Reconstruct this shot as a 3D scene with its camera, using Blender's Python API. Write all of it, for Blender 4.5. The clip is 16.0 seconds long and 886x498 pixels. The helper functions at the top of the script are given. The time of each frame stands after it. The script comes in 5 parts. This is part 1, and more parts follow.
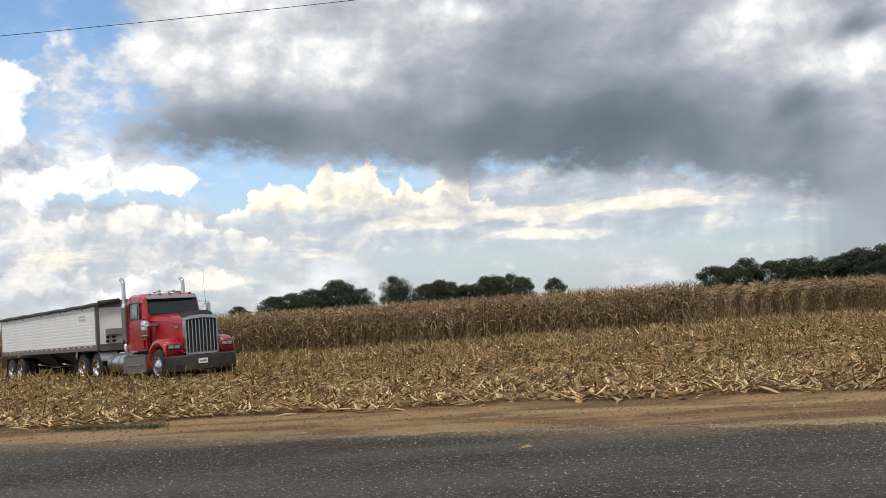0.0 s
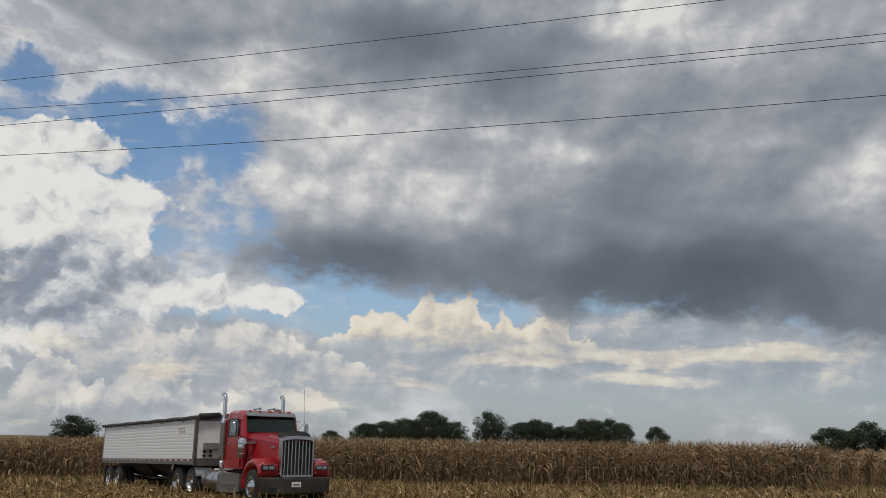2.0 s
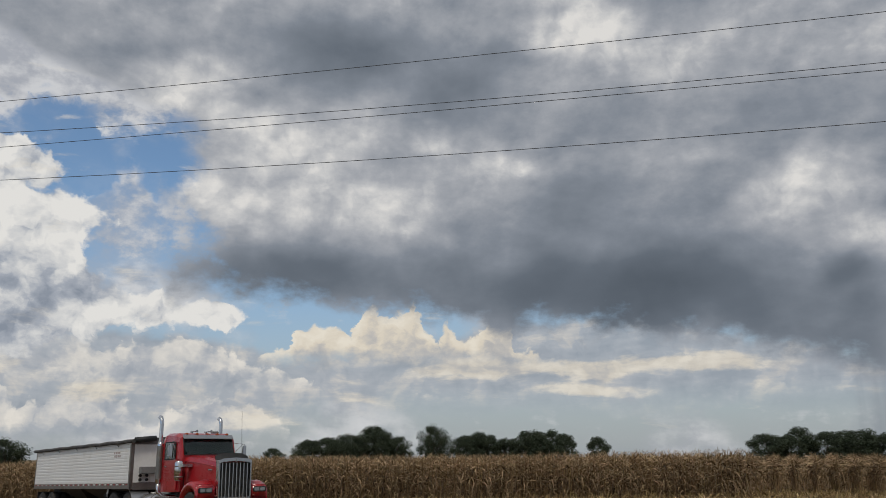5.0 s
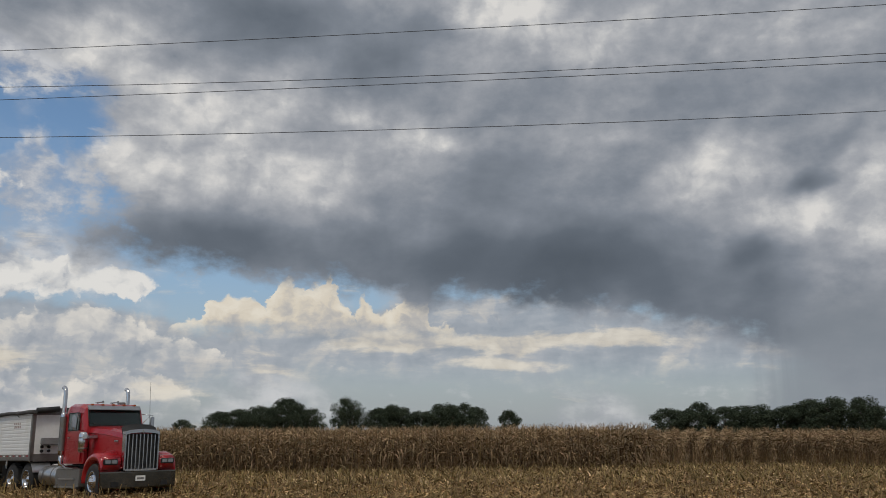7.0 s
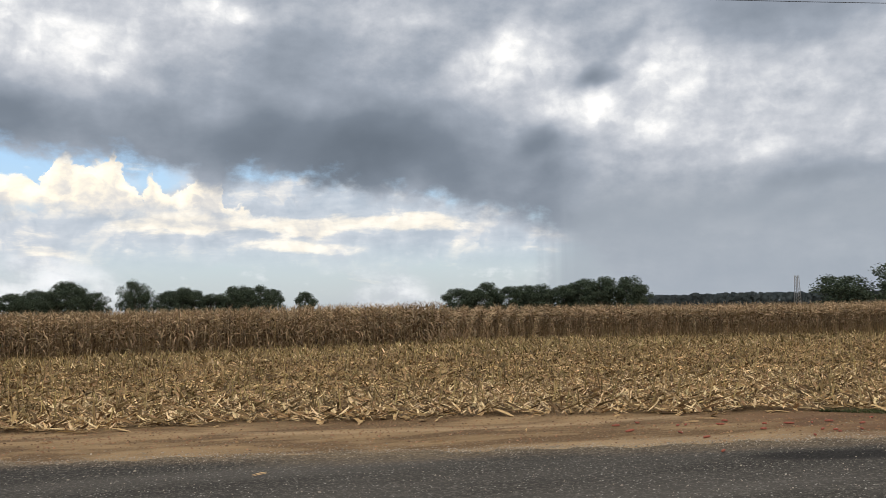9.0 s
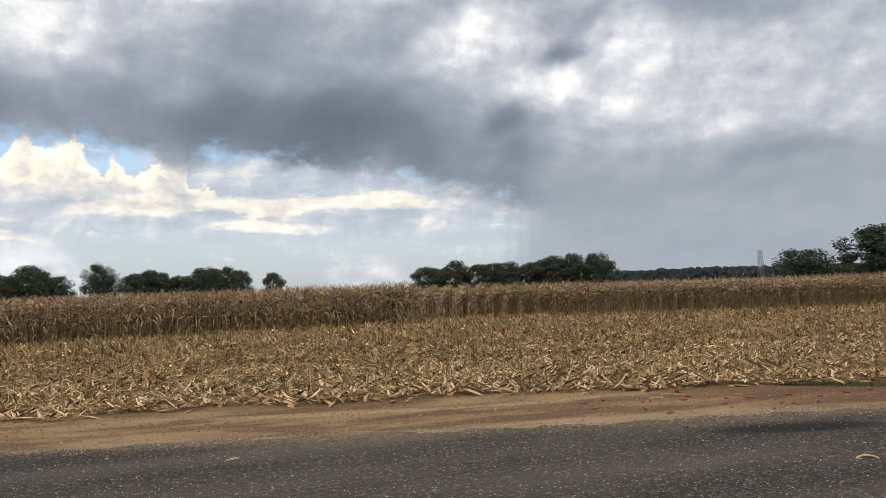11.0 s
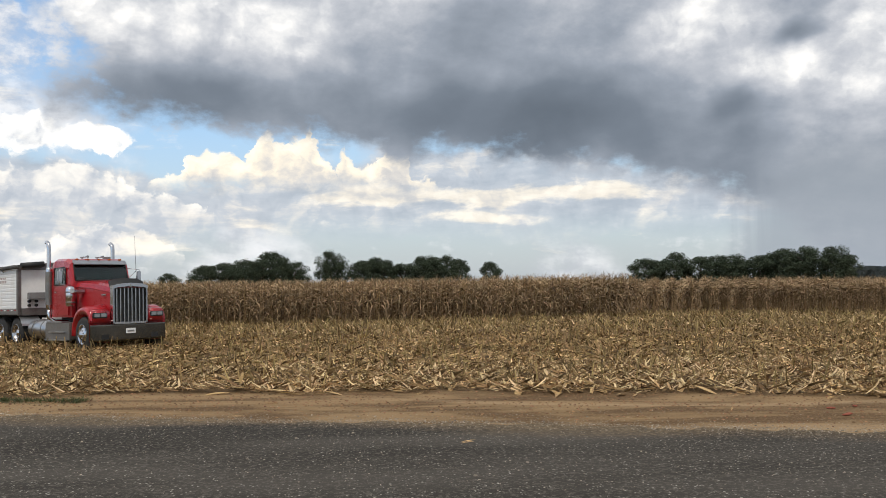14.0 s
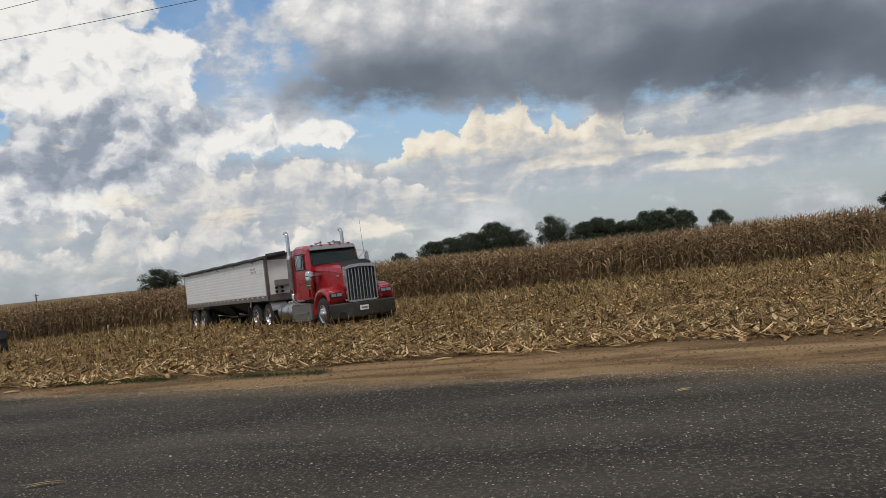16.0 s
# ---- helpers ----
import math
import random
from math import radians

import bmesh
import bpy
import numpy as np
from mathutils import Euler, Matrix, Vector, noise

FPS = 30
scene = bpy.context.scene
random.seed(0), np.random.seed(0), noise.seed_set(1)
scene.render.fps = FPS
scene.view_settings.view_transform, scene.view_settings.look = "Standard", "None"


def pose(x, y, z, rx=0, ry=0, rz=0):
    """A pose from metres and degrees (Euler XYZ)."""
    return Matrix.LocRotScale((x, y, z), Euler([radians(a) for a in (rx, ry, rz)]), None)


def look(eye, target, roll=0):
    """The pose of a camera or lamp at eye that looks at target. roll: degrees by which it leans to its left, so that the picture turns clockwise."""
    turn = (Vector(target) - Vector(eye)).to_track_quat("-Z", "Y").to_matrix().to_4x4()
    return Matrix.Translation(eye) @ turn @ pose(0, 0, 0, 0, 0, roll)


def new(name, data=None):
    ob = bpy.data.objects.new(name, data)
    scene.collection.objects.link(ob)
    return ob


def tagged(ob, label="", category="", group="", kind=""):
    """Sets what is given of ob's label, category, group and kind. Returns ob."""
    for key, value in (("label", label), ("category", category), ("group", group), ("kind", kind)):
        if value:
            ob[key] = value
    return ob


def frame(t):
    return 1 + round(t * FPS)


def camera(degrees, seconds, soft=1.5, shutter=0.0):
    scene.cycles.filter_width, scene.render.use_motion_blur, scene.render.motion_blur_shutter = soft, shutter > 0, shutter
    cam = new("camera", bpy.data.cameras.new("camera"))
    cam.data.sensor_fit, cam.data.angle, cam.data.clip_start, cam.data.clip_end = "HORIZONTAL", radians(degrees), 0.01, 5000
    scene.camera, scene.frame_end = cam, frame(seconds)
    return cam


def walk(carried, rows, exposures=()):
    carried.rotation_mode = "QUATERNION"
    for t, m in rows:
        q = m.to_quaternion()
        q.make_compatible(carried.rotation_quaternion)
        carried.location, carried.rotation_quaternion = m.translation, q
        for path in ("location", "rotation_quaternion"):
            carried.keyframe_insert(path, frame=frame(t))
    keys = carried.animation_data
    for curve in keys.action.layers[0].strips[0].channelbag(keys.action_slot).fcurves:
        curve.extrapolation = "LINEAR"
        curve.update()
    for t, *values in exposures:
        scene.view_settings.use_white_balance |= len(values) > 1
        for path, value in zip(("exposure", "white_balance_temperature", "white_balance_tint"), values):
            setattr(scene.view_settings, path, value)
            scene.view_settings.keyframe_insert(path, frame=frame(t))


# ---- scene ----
cam = camera(56.1, 16.0, soft=0.9)
PATH = [
    (0, (0.165, -0.341, 1.878), (0.195, 1.655, 2.009), -3.6),
    (0.5, (-0.014, -0.088, 1.916), (-0.256, 1.885, 2.138), -1.1),
    (1, (-0.115, 0.16, 1.945), (-0.429, 2.108, 2.273), 0.9),
    (1.5, (-0.151, 0.338, 1.961), (-0.411, 2.279, 2.365), 1.6),
    (2, (-0.18, 0.355, 1.898), (-0.38, 2.293, 2.352), 1.1),
    (2.5, (-0.153, 0.295, 1.924), (-0.304, 2.233, 2.396), 1.0),
    (3, (-0.102, 0.192, 1.95), (-0.236, 2.13, 2.425), 1.2),
    (3.5, (-0.04, 0.099, 1.968), (-0.159, 2.038, 2.447), 0.7),
    (4, (0.011, -0.002, 1.979), (-0.08, 1.935, 2.465), 0.1),
    (6.5, (0.178, -0.507, 2.005), (0.212, 1.433, 2.488), -0.2),
    (7, (0.171, -0.475, 1.997), (0.304, 1.475, 2.421), -0.1),
    (7.5, (0.126, -0.313, 1.95), (0.402, 1.641, 2.275), -0.4),
    (8, (0.193, -0.082, 1.96), (0.643, 1.852, 2.198), -0.8),
    (8.5, (0.247, 0.024, 1.944), (0.797, 1.939, 2.125), -0.8),
    (9, (0.265, 0.063, 1.928), (0.874, 1.962, 2.07), -1.0),
    (11.5, (0.207, -0.101, 2.005), (0.887, 1.778, 2.083), -1.8),
    (12, (0.129, -0.14, 2.01), (0.669, 1.784, 2.078), -0.5),
    (12.5, (0.053, -0.083, 2.006), (0.454, 1.875, 2.088), 0.6),
    (13, (0.003, -0.081, 1.995), (0.304, 1.895, 2.069), 0.2),
    (13.5, (0.003, -0.06, 1.996), (0.249, 1.924, 2.058), -0.1),
    (14, (0.02, -0.023, 1.993), (0.199, 1.967, 2.069), -0.6),
    (14.5, (0.089, -0.142, 1.936), (0.075, 1.857, 2.007), -3.0),
    (15, (0.162, -0.2, 1.921), (0.042, 1.796, 1.954), -5.3),
    (15.5, (0.289, -0.193, 1.929), (0.06, 1.794, 1.957), -6.0),
    (16, (0.321, -0.162, 1.907), (-0.033, 1.806, 1.928), -6.0),
]
EXPOSURES = [(0.0, 0.3), (0.5, 0.05), (1.0, -0.25), (1.5, -0.4), (3.0, -0.35), (4.0, -0.35), (6.5, -0.48), (7.0, -0.46), (7.5, -0.2), (8.0, 0.1), (8.5, 0.25), (9.0, 0.3), (13.0, 0.28), (14.0, 0.25), (14.5, 0.2), (15.0, 0.0), (16.0, -0.18)]
walk(cam, [(t, look(eye, target, roll)) for t, eye, target, roll in PATH], EXPOSURES)

# ---- world ----
SUN_EL, SUN_AZ = 57.0, 184.0
world = bpy.data.worlds.new("sky")
scene.world = world
world.use_nodes = True
wt = world.node_tree
for n in list(wt.nodes):
    wt.nodes.remove(n)


class Graph:
    """Short names for building node trees."""

    def __init__(self, tree):
        self.tree = tree

    def node(self, kind, **values):
        n = self.tree.nodes.new(kind)
        for key, value in values.items():
            n.inputs[key].default_value = value
        return n

    def link(self, a, b):
        self.tree.links.new(a, b)

    def put(self, socket, value):
        if isinstance(value, (int, float, tuple)):
            socket.default_value = value
        else:
            self.link(value, socket)

    def m(self, op, a, b=0.0, c=0.0, clamp=False):
        n = self.tree.nodes.new("ShaderNodeMath")
        n.operation, n.use_clamp = op, clamp
        for i, v in enumerate((a, b, c)):
            self.put(n.inputs[i], v)
        return n.outputs[0]

    def step(self, v, lo, hi, a=0.0, b=1.0):
        n = self.tree.nodes.new("ShaderNodeMapRange")
        n.interpolation_type = "SMOOTHSTEP"
        for i, s in enumerate((v, lo, hi, a, b)):
            self.put(n.inputs[i], s)
        return n.outputs[0]

    def mix(self, f, a, b):
        n = self.tree.nodes.new("ShaderNodeMix")
        n.data_type = "RGBA"
        self.put(n.inputs[0], f)
        for i, v in ((6, a), (7, b)):
            self.put(n.inputs[i], (*v, 1) if isinstance(v, tuple) and len(v) == 3 else v)
        return n.outputs[2]

    def noise(self, vec, scale, detail=6.0, rough=0.55, distort=0.0):
        n = self.node("ShaderNodeTexNoise", Scale=scale, Detail=detail, Roughness=rough, Distortion=distort)
        self.put(n.inputs["Vector"], vec)
        return n

    def ramp(self, f, stops, mode="LINEAR"):
        n = self.tree.nodes.new("ShaderNodeValToRGB")
        n.color_ramp.interpolation = mode
        e = n.color_ramp.elements
        while len(e) < len(stops):
            e.new(0.5)
        for i, (pos, c) in enumerate(stops):
            e[i].position = pos
            e[i].color = (*c, 1) if isinstance(c, tuple) else (c, c, c, 1)
        self.put(n.inputs[0], f)
        return n.outputs[0]

    def vadd(self, a, b, op="ADD"):
        n = self.tree.nodes.new("ShaderNodeVectorMath")
        n.operation = op
        self.put(n.inputs[0], a)
        self.put(n.inputs[1], b)
        return n.outputs[0]

    def blob(self, vec, a0, e0, ra, re, turn=0.0):
        n = self.tree.nodes.new("ShaderNodeMapping")
        n.vector_type = "TEXTURE"
        n.inputs["Location"].default_value = (a0, e0, 0)
        n.inputs["Rotation"].default_value = (0, 0, radians(turn))
        n.inputs["Scale"].default_value = (ra, re, 1)
        self.put(n.inputs["Vector"], vec)
        g = self.tree.nodes.new("ShaderNodeTexGradient")
        g.gradient_type = "SPHERICAL"
        self.link(n.outputs[0], g.inputs[0])
        return g.outputs["Fac"]

    def blobs(self, vec, start, rows):
        total = start
        for w, *where in rows:
            total = self.m("MULTIPLY_ADD", self.step(self.blob(vec, *where), 0.0, 0.9), w, total)
        return total


g = Graph(wt)
way = g.node("ShaderNodeTexCoord").outputs["Generated"]
xyz = g.node("ShaderNodeSeparateXYZ")
g.link(way, xyz.inputs[0])
AZ = g.m("MULTIPLY", g.m("ARCTAN2", xyz.outputs[0], xyz.outputs[1]), 180 / math.pi)
EL = g.m("MULTIPLY", g.m("ARCSINE", xyz.outputs[2]), 180 / math.pi)
comb = g.node("ShaderNodeCombineXYZ")
g.link(AZ, comb.inputs[0]), g.link(EL, comb.inputs[1])
flat = comb.outputs[0]                        # degrees round and up


def warped(vec, scale, amount, detail=4.0):
    c = g.noise(vec, scale, detail).outputs["Color"]
    d = g.vadd(g.vadd(c, (0.5, 0.5, 0.5), "SUBTRACT"), (amount, amount, 0.0), "MULTIPLY")
    return g.vadd(vec, d)


soft = warped(flat, 0.10, 6.0)
crisp = warped(warped(warped(flat, 0.22, 2.6), 0.7, 1.3, 4.0), 2.0, 0.7, 5.0)
squash = g.vadd(flat, (1.0, 1.5, 1.0), "MULTIPLY")


def relief(scale, detail, rough, gain, shift):
    """Height of a fractal cloud surface, and its slope towards the light."""
    a = g.noise(squash, scale, detail, rough).outputs[0]
    b = g.noise(g.vadd(squash, shift), scale, detail, rough).outputs[0]
    return g.m("MULTIPLY", g.m("SUBTRACT", a, b), gain), a


def puffs(scale, detail, shift):
    """Rounded heaps, and their slope towards the light."""
    out = []
    for vec in (crisp, g.vadd(crisp, shift)):
        n = g.tree.nodes.new("ShaderNodeTexVoronoi")
        n.feature = "SMOOTH_F1"
        n.inputs["Scale"].default_value, n.inputs["Detail"].default_value = scale, detail
        n.inputs["Roughness"].default_value, n.inputs["Smoothness"].default_value = 0.55, 0.6
        g.put(n.inputs["Vector"], vec)
        out.append(g.m("SUBTRACT", 0.75, n.outputs["Distance"]))
    return g.m("SUBTRACT", out[0], out[1]), out[0]


emb_fine, fbm_fine = relief(0.42, 7.0, 0.6, 1.0, (0.7, -1.2, 0.0))
emb_wide, fbm_wide = relief(0.11, 7.0, 0.52, 1.0, (1.6, -2.6, 0.0))
puff_slope, puff = puffs(0.30, 3.0, (-0.45, 0.75, 0.0))

# clear sky between the clouds
sky = g.tree.nodes.new("ShaderNodeTexSky")
sky.sky_type, sky.sun_disc = "NISHITA", False
sky.sun_elevation, sky.sun_rotation = radians(SUN_EL), radians(SUN_AZ)
clear = g.vadd(sky.outputs[0], (0.125, 0.142, 0.15), "MULTIPLY")
haze = g.step(EL, 15.0, 1.0)
col = g.mix(g.m("MULTIPLY", haze, 0.8), clear, (0.425, 0.457, 0.50))
cxyz = g.node("ShaderNodeSeparateXYZ")
g.link(crisp, cxyz.inputs[0])
CAZ, CEL = cxyz.outputs[0], cxyz.outputs[1]


def profile(az, a0, a1, top, stops):
    """A height in degrees that follows the direction: stops of (azimuth, height)."""
    return g.m("MULTIPLY", g.ramp(g.m("DIVIDE", g.m("SUBTRACT", az, a0), a1 - a0), [((a - a0) / (a1 - a0), h / top) for a, h in stops]), top)


ripple = g.m("SUBTRACT", fbm_fine, 0.5)
swell = g.m("SUBTRACT", fbm_wide, 0.5)
# thin high veil with torn holes
veil = g.m("MULTIPLY", g.step(g.m("MULTIPLY_ADD", g.step(EL, 20.0, 27.0), 0.42, fbm_wide), 0.46, 0.70), 0.95)
veil = g.m("MAXIMUM", veil, g.m("MULTIPLY", g.step(g.m("MULTIPLY_ADD", ripple, 1.0, g.blob(soft, -23.0, 15.3, 5.5, 4.6)), 0.08, 0.5), g.step(fbm_fine, 0.34, 0.62, 0.35, 0.9)))
veil = g.m("MAXIMUM", veil, g.m("MULTIPLY", g.step(g.m("MULTIPLY_ADD", ripple, 1.1, g.blob(soft, -29.0, 28.5, 22.0, 9.0)), 0.05, 0.4), 0.95))
holes = 0.0
for row in ((-34.5, 22.0, 2.4, 1.8), (-28.2, 21.0, 3.2, 1.6, 12), (-26.2, 18.6, 2.6, 3.2), (-21.2, 18.8, 2.2, 2.4)):
    holes = g.m("MAXIMUM", holes, g.blob(crisp, *row))
veil = g.m("MULTIPLY", veil, g.step(g.m("MULTIPLY_ADD", ripple, 0.9, holes), 0.08, 0.42, 1.0, 0.08))
col = g.mix(veil, col, g.mix(g.step(g.m("MULTIPLY_ADD", emb_wide, 0.8, fbm_fine), 0.36, 0.66), (0.50, 0.52, 0.57), (0.80, 0.805, 0.82)))
# low bank of cumulus along the horizon
low = g.blobs(soft, g.m("ADD", g.m("MULTIPLY", ripple, 0.8), g.m("MULTIPLY", puff, 0.35)), [
    (0.85, -30, 4.5, 26, 7.0), (0.85, -8, 4.6, 28, 4.4), (0.8, 10, 5.0, 24, 4.2), (0.5, -22, 6.3, 12, 3.0), (0.85, 5, 7.4, 16, 2.8), (0.85, 19, 4.8, 14, 4.0)])
low_floor = g.m("MULTIPLY_ADD", g.step(AZ, -19.0, -8.0), -2.2, EL)
low_mask = g.m("MULTIPLY", g.step(low, 0.25, 0.75), g.step(low_floor, -0.2, 3.0))
strata = [g.noise(g.vadd(g.vadd(flat, (0.50, 1.9, 1.0), "MULTIPLY"), sh), 0.38, 7.0, 0.6, 0.3).outputs[0] for sh in ((0.0, 0.0, 0.0), (0.5, -1.3, 0.0))]
low_lit = g.blobs(soft, 0.37, [(0.18, -31, 4.5, 15, 6.0), (0.10, -12, 4.0, 14, 4.0)])
low_col = g.ramp(g.m("ADD", g.m("MULTIPLY_ADD", puff_slope, 0.75, low_lit), g.m("MULTIPLY", g.m("SUBTRACT", strata[0], strata[1]), 1.2)),
                 [(0.0, (0.385, 0.43, 0.49)), (0.45, (0.50, 0.535, 0.585)), (0.72, (0.70, 0.68, 0.655)), (1.0, (0.95, 0.88, 0.77))])
col = g.mix(g.m("MULTIPLY", low_mask, 0.9), col, low_col)


def bank(crest, floor, lit):
    """A heap of cumulus below a crest line, fading out towards its floor: its mask and how strongly it is lit."""
    h = g.m("ADD", g.m("SUBTRACT", crest, CEL), g.m("MULTIPLY_ADD", g.m("SUBTRACT", puff, 0.3), 1.3, g.m("MULTIPLY", ripple, 1.8)))
    mask = g.m("MULTIPLY", g.step(h, -0.10, 0.30), g.step(g.m("MULTIPLY_ADD", ripple, 2.6, EL), floor - 0.6, floor + 0.9))
    glow = g.m("ADD", g.m("MULTIPLY_ADD", puff_slope, 1.0, lit), g.m("MULTIPLY_ADD", emb_fine, 1.1, g.step(h, 0.0, 2.4, 0.10, -0.34)))
    return mask, glow


# heaped bank low on the left
for floor, lit, stops in ((4.6, 0.66, ((-40, 8.6), (-33, 6.9), (-30, 8.3), (-26.5, 8.8), (-24.5, 7.6), (-21.5, 8.2), (-18.5, 7.9), (-15.5, 7.3), (-12.5, 6.2), (-10, 4.5))),
                          (1.6, 0.64, ((-40, 4.5), (-33.5, 3.8), (-31, 5.4), (-28.6, 3.6), (-26.4, 4.8), (-23, 4.7), (-20.5, 3.2), (-17.4, 4.4), (-14.4, 4.4), (-12.4, 2.6), (-10, 1.0)))):
    mask, glow = bank(profile(CAZ, -40.0, -10.0, 16.0, stops), floor, lit)
    col = g.mix(g.m("MULTIPLY", mask, 0.9), col, g.ramp(glow, [(0.0, (0.40, 0.445, 0.51)), (0.38, (0.55, 0.575, 0.615)), (0.68, (0.80, 0.78, 0.745)), (1.0, (0.99, 0.94, 0.86))]))
# towering cumulus
tower = g.blobs(crisp, g.m("ADD", g.m("MULTIPLY", ripple, 0.75), g.m("MULTIPLY", g.m("SUBTRACT", puff, 0.4), 0.55)), [
    (1.0, -34, 14, 11.0, 6.5), (0.95, -29.5, 10.5, 9, 6.0, -35), (0.8, -22, 9.6, 8.5, 2.8, -12), (0.85, -17.0, 9.6, 3.4, 2.0),
    (0.75, -31.0, 18.3, 6.0, 2.4), (0.8, -36, 6, 9, 5), (0.8, -50, 14, 16, 10), (0.7, -75, 16, 20, 10), (0.85, -22.6, 23.6, 4.2, 2.2, -10), (0.6, -25.0, 20.9, 2.6, 1.0), (0.8, -32, 8.8, 9, 4.2), (0.55, -27.0, 15.8, 5.5, 3.4), (0.5, -35, 18.5, 8, 3.0)])
tower_mask = g.step(tower, 0.20, 0.40)
shade = g.m("ADD", g.m("MULTIPLY_ADD", puff_slope, 1.1, 0.78), g.m("MULTIPLY_ADD", emb_fine, 1.0, g.m("MULTIPLY", emb_wide, 0.6)))
shade = g.blobs(soft, shade, [(-0.50, -31.5, 9.2, 9.5, 4.2), (0.22, -32, 15.5, 9, 4), (-0.30, -38, 9, 8, 4), (0.15, -19, 9.8, 5, 1.4)])
tower_col = g.ramp(shade, [(0.0, (0.31, 0.355, 0.43)), (0.35, (0.47, 0.51, 0.58)), (0.66, (0.76, 0.77, 0.78)), (1.0, (0.98, 0.965, 0.93))])
col = g.mix(tower_mask, col, tower_col)
# sunlit cream heads below the dark base, and the lit bars under them
crest = profile(CAZ, -16.0, 10.0, 16.0, [
    (-15.5, 6.2), (-14.4, 7.2), (-13.0, 8.0), (-12.0, 7.7), (-11.5, 9.3), (-10.3, 9.9), (-8.9, 9.4), (-8.3, 8.7), (-7.8, 10.2), (-6.6, 11.0), (-5.2, 10.6), (-3.8, 11.3),
    (-3.2, 9.4), (-2.4, 8.6), (-1.6, 9.9), (-0.7, 8.9), (0.5, 8.4), (1.3, 9.6), (2.5, 9.6), (3.2, 8.0), (5.5, 7.2), (9.5, 5.8)])
heads_mask, head_lit = bank(crest, 6.4, 0.80)
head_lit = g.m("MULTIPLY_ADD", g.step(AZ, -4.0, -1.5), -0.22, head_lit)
cream = [(0.0, (0.50, 0.505, 0.52)), (0.35, (0.66, 0.635, 0.60)), (0.65, (0.88, 0.80, 0.67)), (1.0, (0.99, 0.92, 0.79))]
gentle = warped(warped(flat, 0.22, 1.6), 0.8, 0.7)
bars = g.blobs(gentle, g.m("MULTIPLY", g.m("SUBTRACT", strata[0], 0.5), 2.7), [
    (0.85, 0.5, 5.9, 6, 1.2), (0.82, 9, 5.7, 6, 1.0), (0.85, 15.5, 5.8, 5, 0.9), (0.46, 8, 4.2, 9, 0.6), (0.6, -25, 4.0, 4, 1.5), (0.62, -15, 2.6, 3, 1.9), (0.5, -30, 5.4, 5, 1.2), (0.5, -8, 4.0, 3, 0.6), (0.34, 6, 5.4, 18, 1.9)])
bar_lit = g.m("ADD", g.m("MULTIPLY_ADD", puff_slope, 0.8, 0.68), g.m("MULTIPLY", g.m("SUBTRACT", strata[0], strata[1]), 1.2))
col = g.mix(g.m("MULTIPLY", g.step(bars, 0.22, 0.85), 0.75), col, g.ramp(bar_lit, cream))
col = g.mix(heads_mask, col, g.ramp(head_lit, cream))
# the broad dark deck
edge_low = profile(g.m("MULTIPLY_ADD", swell, 5.0, AZ), -40.0, 60.0, 24.0, [
    (-40, 24.0), (-23, 22.0), (-21, 13.6), (-19.6, 11.4), (-16, 11.0), (-12, 10.6), (-9, 9.4), (-5, 9.6), (1.6, 9.2), (2.4, 8.1), (3.6, 8.1), (4.4, 9.2), (6.2, 8.5), (8.5, 8.0), (12, 7.5), (18, 7.4), (20, 6.6), (23, 5.8), (27, 4.2), (33, 0.0)])
edge_left = g.m("MULTIPLY_ADD", g.ramp(g.m("MULTIPLY", EL, 0.025), [
    (0.0, 0.20), (0.30, 0.195), (0.36, 0.21), (0.40, 0.20), (0.43, 0.185), (0.48, 0.21), (0.55, 0.20), (0.60, 0.13), (0.66, 0.05), (0.75, 0.0)]), 100.0, -40.0)
rag = g.m("ADD", g.m("MULTIPLY", swell, 7.0), g.m("MULTIPLY", ripple, 7.5))
over = g.m("ADD", g.m("SUBTRACT", EL, edge_low), g.m("MULTIPLY", rag, 0.62))
beside = g.m("ADD", g.m("SUBTRACT", AZ, edge_left), rag)
deck_mask = g.m("MULTIPLY", g.step(over, -1.0, 1.3), g.step(beside, -1.6, 2.0))
emb_broad, fbm_broad = relief(0.075, 3.0, 0.5, 1.0, (2.4, -3.4, 0.0))
tone = g.m("MULTIPLY_ADD", emb_broad, 0.42, g.m("MULTIPLY_ADD", emb_wide, 0.13, g.m("MULTIPLY_ADD", g.step(EL, 13.0, 18.0), 0.02, 0.66)))
tone = g.m("MULTIPLY_ADD", swell, 0.15, tone)
tone = g.blobs(soft, tone, [
    (-0.17, 6, 11.0, 27, 4.6), (-0.12, 13, 10.0, 17, 4.6), (-0.14, -12, 11.6, 11, 2.8), (-0.08, 20, 8.6, 9, 3.0), (-0.07, 12, 13.5, 9, 3.6)])
tone = g.blobs(soft, tone, [
    (0.22, -18.3, 17.0, 3.6, 2.8), (0.12, -14.5, 16.2, 4.5, 2.6), (0.10, -11, 18.0, 10, 5), (0.17, -6, 16.8, 5.5, 4.4), (0.14, 0.0, 18.6, 6, 3.4), (0.16, 3.0, 19.6, 3.5, 1.2),
    (0.15, -13, 21.2, 9, 3.0), (0.24, -20, 24.2, 6, 3.6), (-0.16, -8.0, 27.6, 10, 4.2), (-0.13, -1.0, 23.4, 8, 3.0), (-0.08, 2, 26.5, 6, 3.5)])
